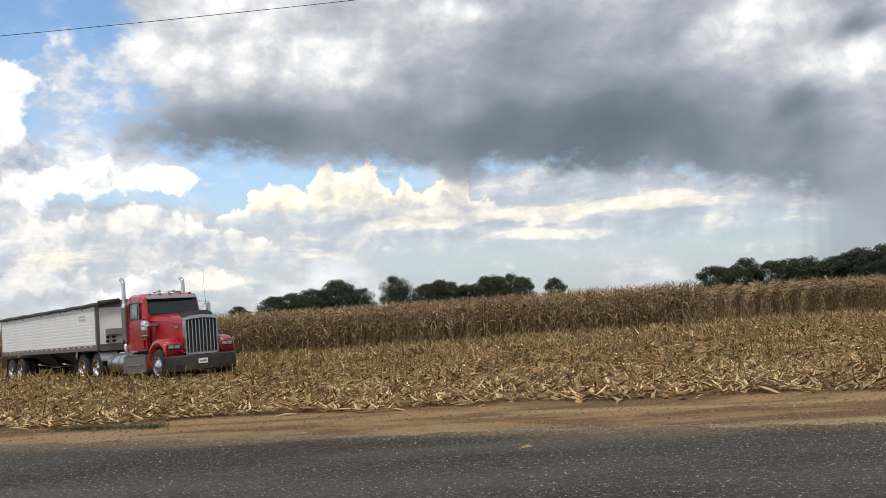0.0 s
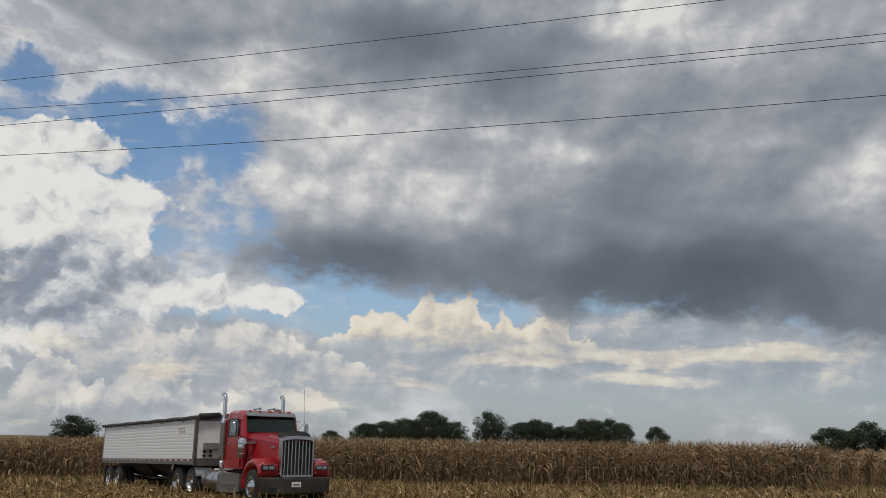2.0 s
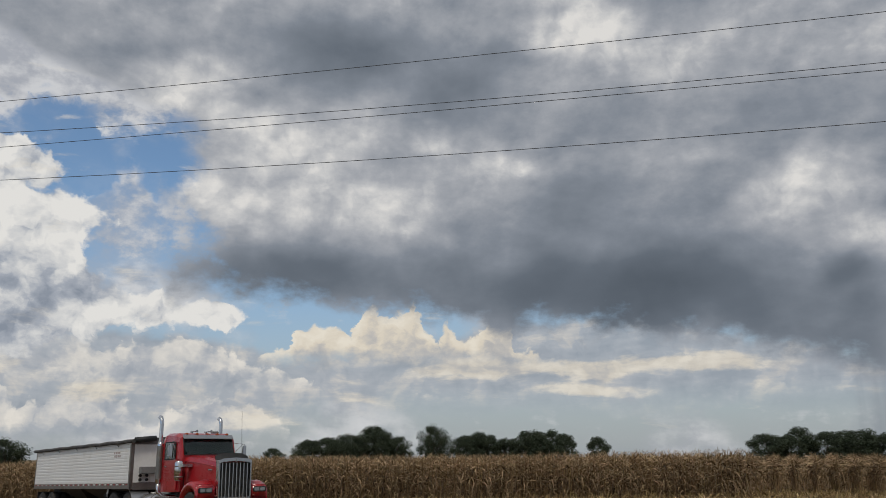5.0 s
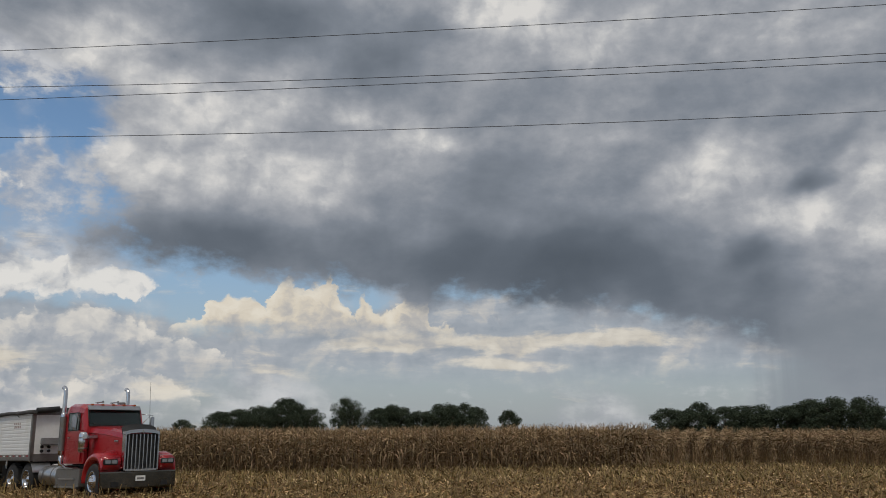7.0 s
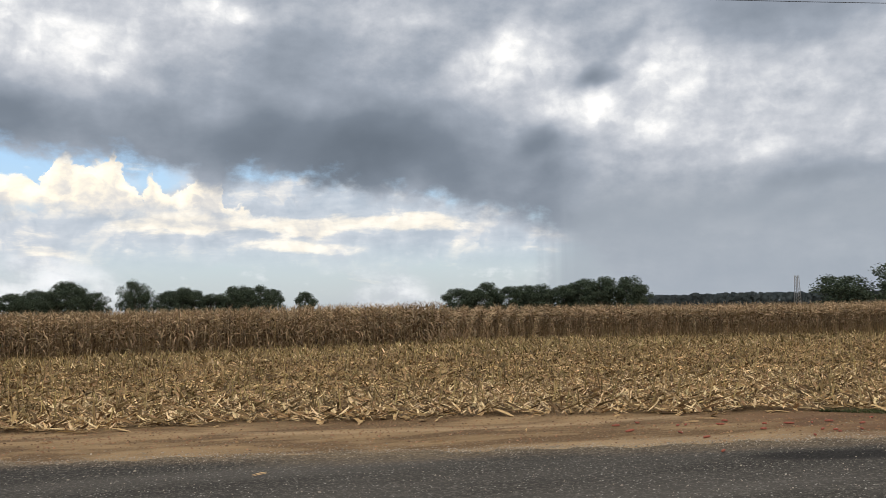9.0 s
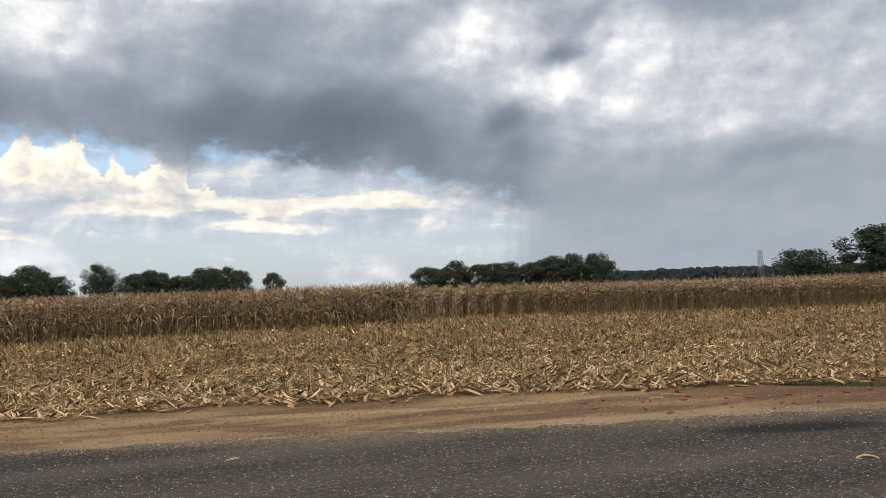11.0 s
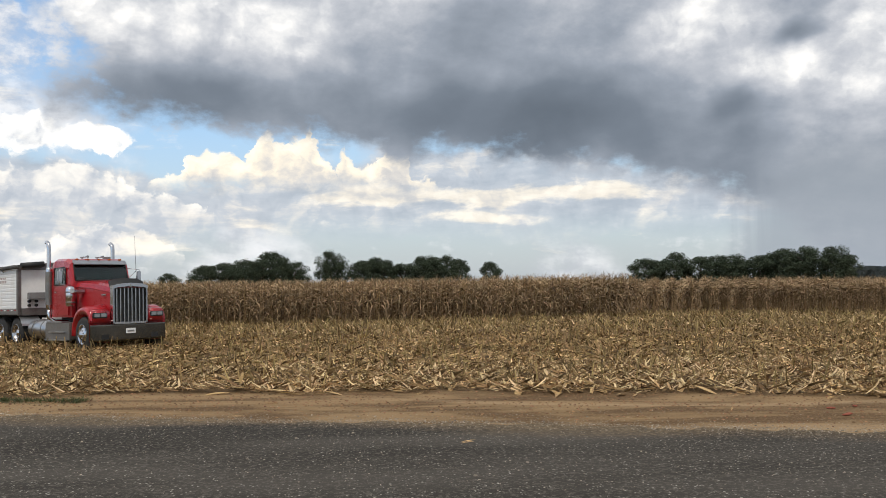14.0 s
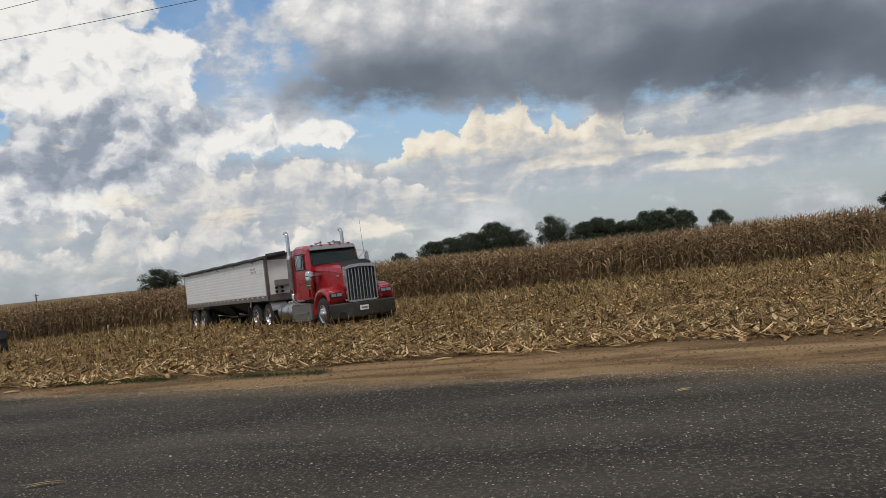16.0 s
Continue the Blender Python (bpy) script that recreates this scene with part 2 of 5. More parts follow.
tone = g.blobs(soft, tone, [
    (-0.10, 13.5, 18, 10, 3.6), (-0.07, 20, 22, 8, 3), (0.34, 9, 29, 6, 3.4), (0.20, 13.5, 26.5, 5, 2.6), (0.30, 22.8, 16.4, 5, 3.6), (0.26, 27.6, 13.0, 3.6, 2.6),
    (0.15, 38, 12.5, 13, 6), (0.10, 33.5, 15.2, 4, 1.6), (-0.09, 5, 16.5, 11, 5), (-0.11, 26, 7.5, 9, 3), (-0.16, 40, 19, 12, 3.6), (-0.15, 28.2, 15.4, 3.2, 1.0, 12), (-0.10, 31.0, 17.6, 3.2, 1.1, 25), (-0.10, 41, 7.0, 8, 1.1, 6), (-0.10, 24.5, 11.0, 3, 1.6, 25)])
lively = g.step(tone, 0.42, 0.84, 0.10, 1.0)
tone = g.m("MULTIPLY_ADD", g.m("MULTIPLY", emb_fine, 0.30), lively, tone)
tone = g.m("MULTIPLY_ADD", g.m("MULTIPLY", puff_slope, 0.20), g.step(tone, 0.62, 0.90), tone)
deck_col = g.ramp(tone, [(0.22, (0.091, 0.112, 0.140)), (0.45, (0.166, 0.196, 0.238)), (0.60, (0.290, 0.324, 0.378)), (0.75, (0.49, 0.51, 0.55)), (0.88, (0.70, 0.705, 0.715)), (1.0, (0.93, 0.91, 0.88))])
# rain hanging from it
streaks = g.noise(g.vadd(flat, (1.0, 0.06, 1.0), "MULTIPLY"), 0.55, 4.0, 0.55).outputs[0]
rain = g.m("MULTIPLY", g.step(g.m("MULTIPLY_ADD", EL, -0.3, g.m("MULTIPLY_ADD", streaks, 5.0, AZ)), 25.0, 28.6), g.step(EL, 10.0, 6.0))
col = g.mix(deck_mask, col, deck_col)
col = g.mix(g.m("MULTIPLY", rain, 0.8), col, g.mix(g.step(EL, 0.0, 9.0), (0.315, 0.352, 0.400), (0.275, 0.308, 0.350)))
# below the horizon
col = g.mix(g.step(EL, 0.0, -2.0), col, (0.16, 0.14, 0.11))
bg = g.node("ShaderNodeBackground", Strength=1.0)
g.link(col, bg.inputs[0])
wo = g.node("ShaderNodeOutputWorld")
g.link(bg.outputs[0], wo.inputs[0])

sun = new("sun", bpy.data.lights.new("sun", "SUN"))
sun.data.energy, sun.data.angle, sun.data.color = 1.7, radians(12), (1.0, 0.92, 0.80)
a, e = radians(SUN_AZ), radians(SUN_EL)
sun.matrix_world = look((0, 0, 30), (-30 * math.sin(a) * math.cos(e), -30 * math.cos(a) * math.cos(e), 30 - 30 * math.sin(e)))

# ---- materials ----


def material(name, color, rough=0.7, metal=0.0, vary=0.25, scale=3.0, fine=40.0, bump=0.2, island=0.0, spec=0.5, second=None, coat=0.0, depth=0.01):
    """A surface with colour variation at two scales and fine relief. second: a colour for stains and wear."""
    mt = bpy.data.materials.new(name)
    mt.use_nodes = True
    k = Graph(mt.node_tree)
    b = mt.node_tree.nodes["Principled BSDF"]
    pos = k.node("ShaderNodeTexCoord").outputs["Object"]
    wide = k.noise(pos, scale, 5.0, 0.6).outputs[0]
    small = k.noise(pos, fine, 4.0, 0.6).outputs[0]
    both = k.m("MULTIPLY_ADD", wide, 0.6, k.m("MULTIPLY", small, 0.4))
    dark = tuple(c * (1 - vary) for c in color)
    light = tuple(min(1.0, c * (1 + vary)) for c in color)
    c = k.mix(k.step(both, 0.32, 0.68), dark, light)
    if second:
        c = k.mix(k.m("MULTIPLY", k.step(wide, 0.52, 0.72), 0.75), c, second)
    if island:
        r = k.node("ShaderNodeNewGeometry").outputs["Random Per Island"]
        hsv = k.node("ShaderNodeHueSaturation", Saturation=1.0, Fac=1.0)
        k.link(k.m("MULTIPLY_ADD", r, 2 * island, 1 - island), hsv.inputs["Value"])
        k.link(k.m("MULTIPLY_ADD", k.m("FRACT", k.m("MULTIPLY", r, 7.31)), 0.024, 0.482), hsv.inputs["Hue"])
        k.link(c, hsv.inputs["Color"])
        c = hsv.outputs[0]
    k.link(c, b.inputs["Base Color"])
    b.inputs["Metallic"].default_value = metal
    k.link(k.m("MULTIPLY_ADD", both, 0.25, max(0.0, rough - 0.12)), b.inputs["Roughness"])
    b.inputs["Specular IOR Level"].default_value = spec
    b.inputs["Coat Weight"].default_value = coat
    b.inputs["Coat Roughness"].default_value = 0.08
    if bump:
        n = k.node("ShaderNodeBump", Strength=bump, Distance=depth)
        k.link(small, n.inputs["Height"])
        k.link(n.outputs[0], b.inputs["Normal"])
    return mt


def field_material():
    """Bare earth: tan packed dirt by the road with wheel marks, darker soil under the crop, a thin green strip."""
    mt = bpy.data.materials.new("earth")
    mt.use_nodes = True
    k = Graph(mt.node_tree)
    b = mt.node_tree.nodes["Principled BSDF"]
    pos = k.node("ShaderNodeTexCoord").outputs["Object"]
    s = k.node("ShaderNodeSeparateXYZ")
    k.link(pos, s.inputs[0])
    x, y = s.outputs[0], s.outputs[1]
    along = k.vadd(pos, (0.25, 1.6, 1.0), "MULTIPLY")
    wide = k.noise(pos, 0.35, 5.0).outputs[0]
    streak = k.noise(along, 1.3, 9.0, 0.68, 0.8).outputs[0]
    grit = k.noise(pos, 24.0, 5.0, 0.7).outputs[0]
    patch = k.noise(k.vadd(pos, (0.35, 1.0, 1.0), "MULTIPLY"), 0.9, 5.0, 0.6, 0.6).outputs[0]
    dirt = k.mix(k.step(k.m("MULTIPLY_ADD", patch, 0.7, k.m("MULTIPLY", streak, 0.3)), 0.42, 0.58), (0.112, 0.066, 0.031), (0.282, 0.186, 0.094))
    dirt = k.mix(k.m("MULTIPLY", k.step(grit, 0.45, 0.75), 0.7), dirt, (0.33, 0.235, 0.135))
    for bend, shift, wide_t in ((0.035, 10.75, 0.16), (0.050, 10.05, 0.14), (-0.045, 13.0, 0.13)):
        off = k.m("ABSOLUTE", k.m("ADD", k.m("SUBTRACT", y, shift), k.m("MULTIPLY_ADD", k.m("MULTIPLY", k.m("SUBTRACT", x, 5.5), k.m("SUBTRACT", x, 5.5)), bend, k.m("MULTIPLY_ADD", patch, 0.5, k.m("MULTIPLY", x, 0.06)))))
        rut = k.m("MULTIPLY", k.step(off, wide_t * 2.2, wide_t), k.m("MULTIPLY", k.step(x, -1.0, 2.0), k.step(grit, 0.25, 0.6)))
        dirt = k.mix(k.m("MULTIPLY", rut, 0.55), dirt, (0.37, 0.265, 0.155))
    soil = k.mix(k.step(grit, 0.3, 0.7), (0.055, 0.034, 0.018), (0.19, 0.125, 0.062))
    edge = k.m("ADD", k.m("MULTIPLY_ADD", k.m("MULTIPLY", k.m("ADD", x, 5.0), k.m("ADD", x, 5.0)), 0.0125, y), k.m("MULTIPLY", k.m("SUBTRACT", wide, 0.5), 1.2))
    damp = k.m("MULTIPLY", k.step(x, 8.0, 10.0), k.step(streak, 0.36, 0.56))
    dirt = k.mix(k.m("MULTIPLY", damp, 0.8), dirt, (0.115, 0.060, 0.032))
    c = k.mix(k.step(edge, 15.0, 15.9), dirt, soil)
    green = k.m("MULTIPLY", k.m("MULTIPLY", k.step(x, -4.2, -5.4), k.step(k.m("MULTIPLY_ADD", x, 0.25, y), 12.55, 12.85)), k.m("MULTIPLY", k.step(k.m("MULTIPLY_ADD", x, 0.25, y), 13.65, 13.15), k.step(streak, 0.42, 0.55)))
    c = k.mix(k.m("MULTIPLY", green, 0.8), c, (0.040, 0.052, 0.022))
    c = k.mix(k.step(y, 4.0, 3.0), c, (0.12, 0.13, 0.06))
    far = k.m("MULTIPLY", k.step(y, 60.0, 90.0), 1.0)
    c = k.mix(far, c, (0.20, 0.15, 0.085))
    k.link(c, b.inputs["Base Color"])
    b.inputs["Roughness"].default_value = 0.95
    b.inputs["Specular IOR Level"].default_value = 0.15
    n = k.node("ShaderNodeBump", Strength=0.7, Distance=0.03)
    k.link(k.m("ADD", k.m("MULTIPLY", grit, 0.5), streak), n.inputs["Height"])
    k.link(n.outputs[0], b.inputs["Normal"])
    return mt


def asphalt_material():
    """Old chip-seal: dark binder, pale chips of stone, worn paler wheel tracks."""
    mt = bpy.data.materials.new("chip_seal")
    mt.use_nodes = True
    k = Graph(mt.node_tree)
    b = mt.node_tree.nodes["Principled BSDF"]
    pos = k.node("ShaderNodeTexCoord").outputs["Object"]
    along = k.vadd(pos, (0.22, 1.0, 1.0), "MULTIPLY")
    tracks = k.noise(along, 0.8, 4.0).outputs[0]
    mid = k.noise(pos, 22.0, 6.0, 0.75).outputs[0]
    vor = k.node("ShaderNodeTexVoronoi", Scale=34.0)
    k.link(pos, vor.inputs["Vector"])
    sep = k.node("ShaderNodeSeparateColor")
    k.link(vor.outputs["Color"], sep.inputs[0])
    base = k.mix(k.step(tracks, 0.35, 0.7), (0.038, 0.034, 0.029), (0.078, 0.070, 0.060))
    base = k.mix(k.m("MULTIPLY", k.step(mid, 0.50, 0.60), 0.75), base, (0.135, 0.122, 0.102))
    chip = k.m("MULTIPLY", k.step(vor.outputs["Distance"], 0.42, 0.28), k.step(sep.outputs[0], 0.76, 1.0))
    c = k.mix(chip, base, k.mix(sep.outputs[1], (0.14, 0.13, 0.11), (0.52, 0.49, 0.42)))
    spill = k.step(k.m("MULTIPLY_ADD", k.m("SUBTRACT", mid, 0.5), 0.5, k.blob(pos, 7.68, 8.12, 1.5, 0.45, -14)), 0.1, 0.5)
    c = k.mix(k.m("MULTIPLY", spill, 0.75), c, (0.016, 0.015, 0.014))
    place = k.node("ShaderNodeSeparateXYZ")
    k.link(pos, place.inputs[0])
    inward = k.m("SUBTRACT", k.m("MULTIPLY_ADD", place.outputs[0], 0.25, place.outputs[1]), 11.35)
    drift = k.step(k.m("ADD", inward, k.m("MULTIPLY_ADD", k.m("SUBTRACT", mid, 0.5), 1.6, k.m("MULTIPLY", k.m("SUBTRACT", tracks, 0.5), 1.8))), -1.05, 0.05)
    c = k.mix(k.m("MULTIPLY", drift, 0.8), c, k.mix(k.step(mid, 0.4, 0.6), (0.13, 0.090, 0.050), (0.24, 0.175, 0.105)))
    k.link(c, b.inputs["Base Color"])
    b.inputs["Roughness"].default_value = 0.95
    b.inputs["Specular IOR Level"].default_value = 0.08
    n = k.node("ShaderNodeBump", Strength=0.8, Distance=0.012)
    k.link(k.m("ADD", k.m("MULTIPLY", vor.outputs["Distance"], -0.7), mid), n.inputs["Height"])
    k.link(n.outputs[0], b.inputs["Normal"])
    return mt


def leafy(name, color, vary=0.45, thin=0.35, scale=0.6):
    """Dry or green blades: tinted leaf by leaf, with some light coming through."""
    mt = material(name, color, rough=0.75, vary=0.3, scale=scale, fine=18.0, bump=0.0, island=vary, spec=0.2)
    k = Graph(mt.node_tree)
    b = mt.node_tree.nodes["Principled BSDF"]
    out = mt.node_tree.nodes["Material Output"]
    tr = k.node("ShaderNodeBsdfTranslucent")
    k.link(b.inputs["Base Color"].links[0].from_socket, tr.inputs["Color"])
    mx = k.node("ShaderNodeMixShader", Fac=thin)
    k.link(b.outputs[0], mx.inputs[1]), k.link(tr.outputs[0], mx.inputs[2])
    k.link(mx.outputs[0], out.inputs["Surface"])
    return mt


EARTH, ASPHALT = field_material(), asphalt_material()
CLOD = material("dirt_clod", (0.20, 0.115, 0.055), 0.95, vary=0.3, island=0.5, bump=0.3)
GRASS = leafy("verge_grass", (0.052, 0.068, 0.024), 0.4, 0.2)
STRAW_PALE = leafy("pale_husk", (0.66, 0.505, 0.275), 0.35, 0.15)
OLIVE = leafy("olive_litter", (0.24, 0.178, 0.074), 0.5, 0.15)
STRAW = leafy("dry_husk", (0.46, 0.325, 0.150), 0.6, 0.15)
STRAW_DARK = leafy("weathered_litter", (0.225, 0.150, 0.068), 0.65, 0.15)
STUB = leafy("cut_stalk", (0.33, 0.245, 0.105), 0.5, 0.05)
CORN = leafy("dry_corn_leaf", (0.215, 0.154, 0.085), 0.8, 0.12, 0.25)
CORN_TOP = leafy("corn_tassel", (0.345, 0.252, 0.142), 0.5, 0.25, 0.25)
STALK = leafy("corn_stalk", (0.24, 0.165, 0.08), 0.4, 0.0)
# leaf green lifted slightly to carry haze over the field trees
LEAF = leafy("tree_leaf", (0.072, 0.094, 0.060), 0.4, 0.35, 0.15)
# bluish distance haze is painted into the far woods' leaf colour
FAR_LEAF = leafy("haze_tinted_woods", (0.060, 0.072, 0.074), 0.3, 0.1, 0.02)
BARK = material("bark", (0.09, 0.07, 0.055), 0.9, bump=0.5, scale=1.0, fine=9.0)
PEBBLE = material("pale_stone", (0.24, 0.205, 0.155), 0.85, vary=0.35, island=0.6, bump=0.1)
COB = material("red_cob", (0.30, 0.085, 0.05), 0.85, vary=0.3, bump=0.5, fine=90.0)
WIRE = material("weathered_cable", (0.035, 0.035, 0.04), 0.6, vary=0.2)


# ---- mesh helpers ----
def mesh_object(name, verts, faces, mat, parent=None, smooth=False):
    me = bpy.data.meshes.new(name)
    me.from_pydata([tuple(v) for v in verts] if not isinstance(verts, np.ndarray) else verts.tolist(), [], faces)
    me.materials.append(mat)
    if smooth:
        me.polygons.foreach_set("use_smooth", [True] * len(me.polygons))
    ob = new(name, me)
    ob.parent = parent
    return ob


def quads_object(name, verts, quads, mats, slots=None):
    """One object from arrays: verts (n, 3), quads (m, 4), and a material slot for each quad."""
    me = bpy.data.meshes.new(name)
    me.vertices.add(len(verts))
    me.vertices.foreach_set("co", np.ascontiguousarray(verts, dtype=np.float32).ravel())
    me.loops.add(len(quads) * 4)
    me.loops.foreach_set("vertex_index", np.ascontiguousarray(quads, dtype=np.int32).ravel())
    me.polygons.add(len(quads))
    me.polygons.foreach_set("loop_start", np.arange(0, len(quads) * 4, 4, dtype=np.int32))
    for mt in mats:
        me.materials.append(mt)
    if slots is not None:
        me.polygons.foreach_set("material_index", np.ascontiguousarray(slots, dtype=np.int32))
    me.update(calc_edges=True)
    return new(name, me)


def spread(template, places, turns, sizes, tall=None, lean=None):
    """Copies of a template's vertices (v, 3) set at places (n, 3), turned about z and sized: (n * v, 3)."""
    c, s = np.cos(turns)[:, None], np.sin(turns)[:, None]
    v = template[None, :, :] * sizes[:, None, None]
    if tall is not None:
        v = v * np.stack([np.ones_like(tall), np.ones_like(tall), tall], 1)[:, None, :]
    x, y, z = v[..., 0], v[..., 1], v[..., 2]
    if lean is not None:
        x = x + z * lean[:, 0:1]
        y = y + z * lean[:, 1:2]
    return np.stack([x * c - y * s + places[:, 0:1], x * s + y * c + places[:, 1:2], z + places[:, 2:3]], 2).reshape(-1, 3)


rng = np.random.default_rng(7)


def smooth01(v, a, b):
    t = np.clip((v - a) / (b - a), 0, 1)
    return t * t * (3 - 2 * t)


def road_edge(x):
    return 11.35 - 0.25 * x + 0.08 * np.sin(x * 0.9) + 0.04 * np.sin(x * 2.7 + 1)


def crop_edge(x):
    """Where the cut stubble begins beyond the dirt."""
    c = 15.4 - 0.0125 * np.maximum(x + 5, 0) ** 2
    return np.maximum(c, 12.8 - 0.25 * x) + 0.18 * np.sin(x * 1.3) + 0.1 * np.sin(x * 3.1 + 2)


def ground_z(x, y):
    x, y = np.asarray(x, float), np.asarray(y, float)
    road = 0.08 * smooth01(15.0 - 0.25 * x - y, 0.0, 2.5)
    fall = -0.28 * smooth01(y, 27, 46) - 0.16 * smooth01(x, 16, 44) * smooth01(y, 26, 44) - 0.40 * smooth01(-x, 16, 38) * smooth01(y, 30, 48)
    dip = -0.20 * smooth01(-x - 0.0 + 0.9 * (y - 26), 2.0, 26.0) * smooth01(y, 20, 34)
    roll = 0.03 * np.sin(x * 0.8 + y * 0.5) * np.sin(y * 1.1 - x * 0.3) * smooth01(y, 14, 18)
    return road + dip + roll + fall


def build_ground():
    xs = np.concatenate([-np.geomspace(3000, 62, 14), np.arange(-60, 80.1, 0.8), np.geomspace(82, 3000, 14)])
    ys = np.concatenate([-np.geomspace(3000, 12, 12), np.arange(-10, 62.1, 0.6), np.geomspace(64, 4500, 18)])
    gx, gy = np.meshgrid(xs, ys)
    v = np.stack([gx, gy, ground_z(gx, gy)], 2).reshape(-1, 3)
    nx = len(xs)
    i = np.arange(len(ys) - 1)[:, None] * nx + np.arange(nx - 1)[None, :]
    q = np.stack([i, i + 1, i + nx + 1, i + nx], 2).reshape(-1, 4)
    ob = quads_object("ground", v, q, [EARTH])
    ob.data.polygons.foreach_set("use_smooth", [True] * len(q))
    tagged(ob, "tan packed dirt and brown soil of a harvested cornfield", "ground", kind="structure")


def build_road():
    xs = np.concatenate([-np.geomspace(900, 42, 14), np.arange(-40, 50.1, 0.2), np.geomspace(52, 900, 14)])
    rows = []
    for f in (1.0, 0.985, 0.8, 0.6, 0.4, 0.2, 0.0):
        far = road_edge(xs) + (0.09 * np.sin(xs * 6.1) + 0.05 * np.sin(xs * 13.7)) * (np.abs(xs) < 45)
        near = 4.4 - 0.25 * xs
        y = near + (far - near) * f
        z = 0.085 + 0.05 * math.sin(math.pi * f) + (0.0 if f < 1 else -0.06) + 0.02
        rows.append(np.stack([xs, y, np.full_like(xs, z)], 1))
    v = np.concatenate(rows)
    n = len(xs)
    i = np.arange(len(rows) - 1)[:, None] * n + np.arange(n - 1)[None, :]
    q = np.stack([i, i + n, i + n + 1, i + 1], 2).reshape(-1, 4)
    ob = quads_object("road", v, q, [ASPHALT])
    tagged(ob, "dark grey chip-seal country road with pale stone chips", "road", kind="structure")


def blade(length, width, parts, lift, droop, twist=0.0):
    """A curved tapering leaf from the origin along x: vertices and quads."""
    vs, qs = [], []
    for i in range(parts + 1):
        t = i / parts
        w = width * (0.55 + 0.9 * t * (1 - t) * 2 - 0.5 * t ** 3) * (1 - 0.85 * t ** 4)
        x = length * t * (1 - 0.35 * droop * t * t)
        z = lift * t - droop * length * t ** 2.2
        a = twist * t
        vs += [(x, -w / 2 * math.cos(a), z - w / 2 * math.sin(a)), (x, w / 2 * math.cos(a), z + w / 2 * math.sin(a))]
        if i:
            k = 2 * i
            qs.append((k - 2, k, k + 1, k - 1))
    return np.array(vs), np.array(qs)


def joined(pieces):
    vs, qs, sl, n = [], [], [], 0
    for v, q, s in pieces:
        vs.append(v), qs.append(q + n), sl.append(np.full(len(q), s))
        n += len(v)
    return np.concatenate(vs), np.concatenate(qs), np.concatenate(sl)


def turned(v, rz, ry=0.0, rx=0.0, at=(0, 0, 0)):
    m = np.array(Euler((rx, ry, rz)).to_matrix())
    return v @ m.T + np.array(at)


def stalk(r, h, lean=0.0, sides=3, z0=0.0):
    vs, qs = [], []
    for i in range(sides):
        a = 2 * math.pi * i / sides
        vs += [(r * math.cos(a), r * math.sin(a), z0), (r * 0.8 * math.cos(a) + lean * (h - z0), r * 0.8 * math.sin(a), h)]
    for i in range(sides):
        j = (i + 1) % sides
        qs.append((2 * i, 2 * j, 2 * j + 1, 2 * i + 1))
    return np.array(vs), np.array(qs)


def corn_template(rd, leaves, rich=True, reach=1.0, low=None):
    """One dry corn plant about 2.5 m tall: stalk, hanging leaves, ear, tassel."""
    pieces = [(*stalk(0.016, 2.25, rd.uniform(-0.03, 0.03), 4), 2)]
    a0 = rd.uniform(0, 6.28)
    for i in range(leaves):
        z = 0.25 + 1.9 * (i / leaves) ** (0.45 if low else 0.8) + rd.uniform(-0.08, 0.08)
        up = z > 1.5
        v, q = blade(rd.uniform(0.45, 0.8) * (0.8 if up else 1) * (low if low and z < 1.45 else reach), rd.uniform(0.05, 0.085), 4 if rich else 2, rd.uniform(0.15, 0.45) if up else rd.uniform(0.0, 0.25), rd.uniform(0.7, 1.3) if not up else rd.uniform(0.2, 0.7), rd.uniform(-2, 2))
        pieces.append((turned(v, a0 + math.pi * (i % 2) + rd.uniform(-0.7, 0.7), at=(0, 0, z)), q, 0 if z < 1.75 and rd.random() < 0.8 else 1))
    v, q = stalk(0.035, 0.26, 0, 4)
    pieces.append((turned(v, a0, rd.uniform(0.5, 2.4), at=(0.02, 0, rd.uniform(1.0, 1.25))), q, 1))
    for i in range(4 if rich else 2):
        v, q = blade(rd.uniform(0.22, 0.34), 0.018, 2, rd.uniform(0.22, 0.34), rd.uniform(0.0, 0.3))
        pieces.append((turned(v, rd.uniform(0, 6.28), at=(0, 0, 2.2)), q, 1))
    return joined(pieces)


def scatter(name, templates, mats, places, turns, sizes, tall=None, lean=None, label="", category=""):
    """Many copies of a few templates joined into one object of uncounted growth."""
    pick = rng.integers(0, len(templates), len(places))
    vs, qs, sl, n = [], [], [], 0
    for i, (tv, tq, ts) in enumerate(templates):
        k = np.nonzero(pick == i)[0]
        if not len(k):
            continue
        v = spread(tv, places[k], turns[k], sizes[k], None if tall is None else tall[k], None if lean is None else lean[k])
        q = (tq[None] + (np.arange(len(k)) * len(tv))[:, None, None] + n).reshape(-1, 4)
        vs.append(v), qs.append(q), sl.append(np.tile(ts, len(k)))
        n += len(v)
    ob = quads_object(name, np.concatenate(vs), np.concatenate(qs), mats, np.concatenate(sl))
    return tagged(ob, label, category, kind="stuff")


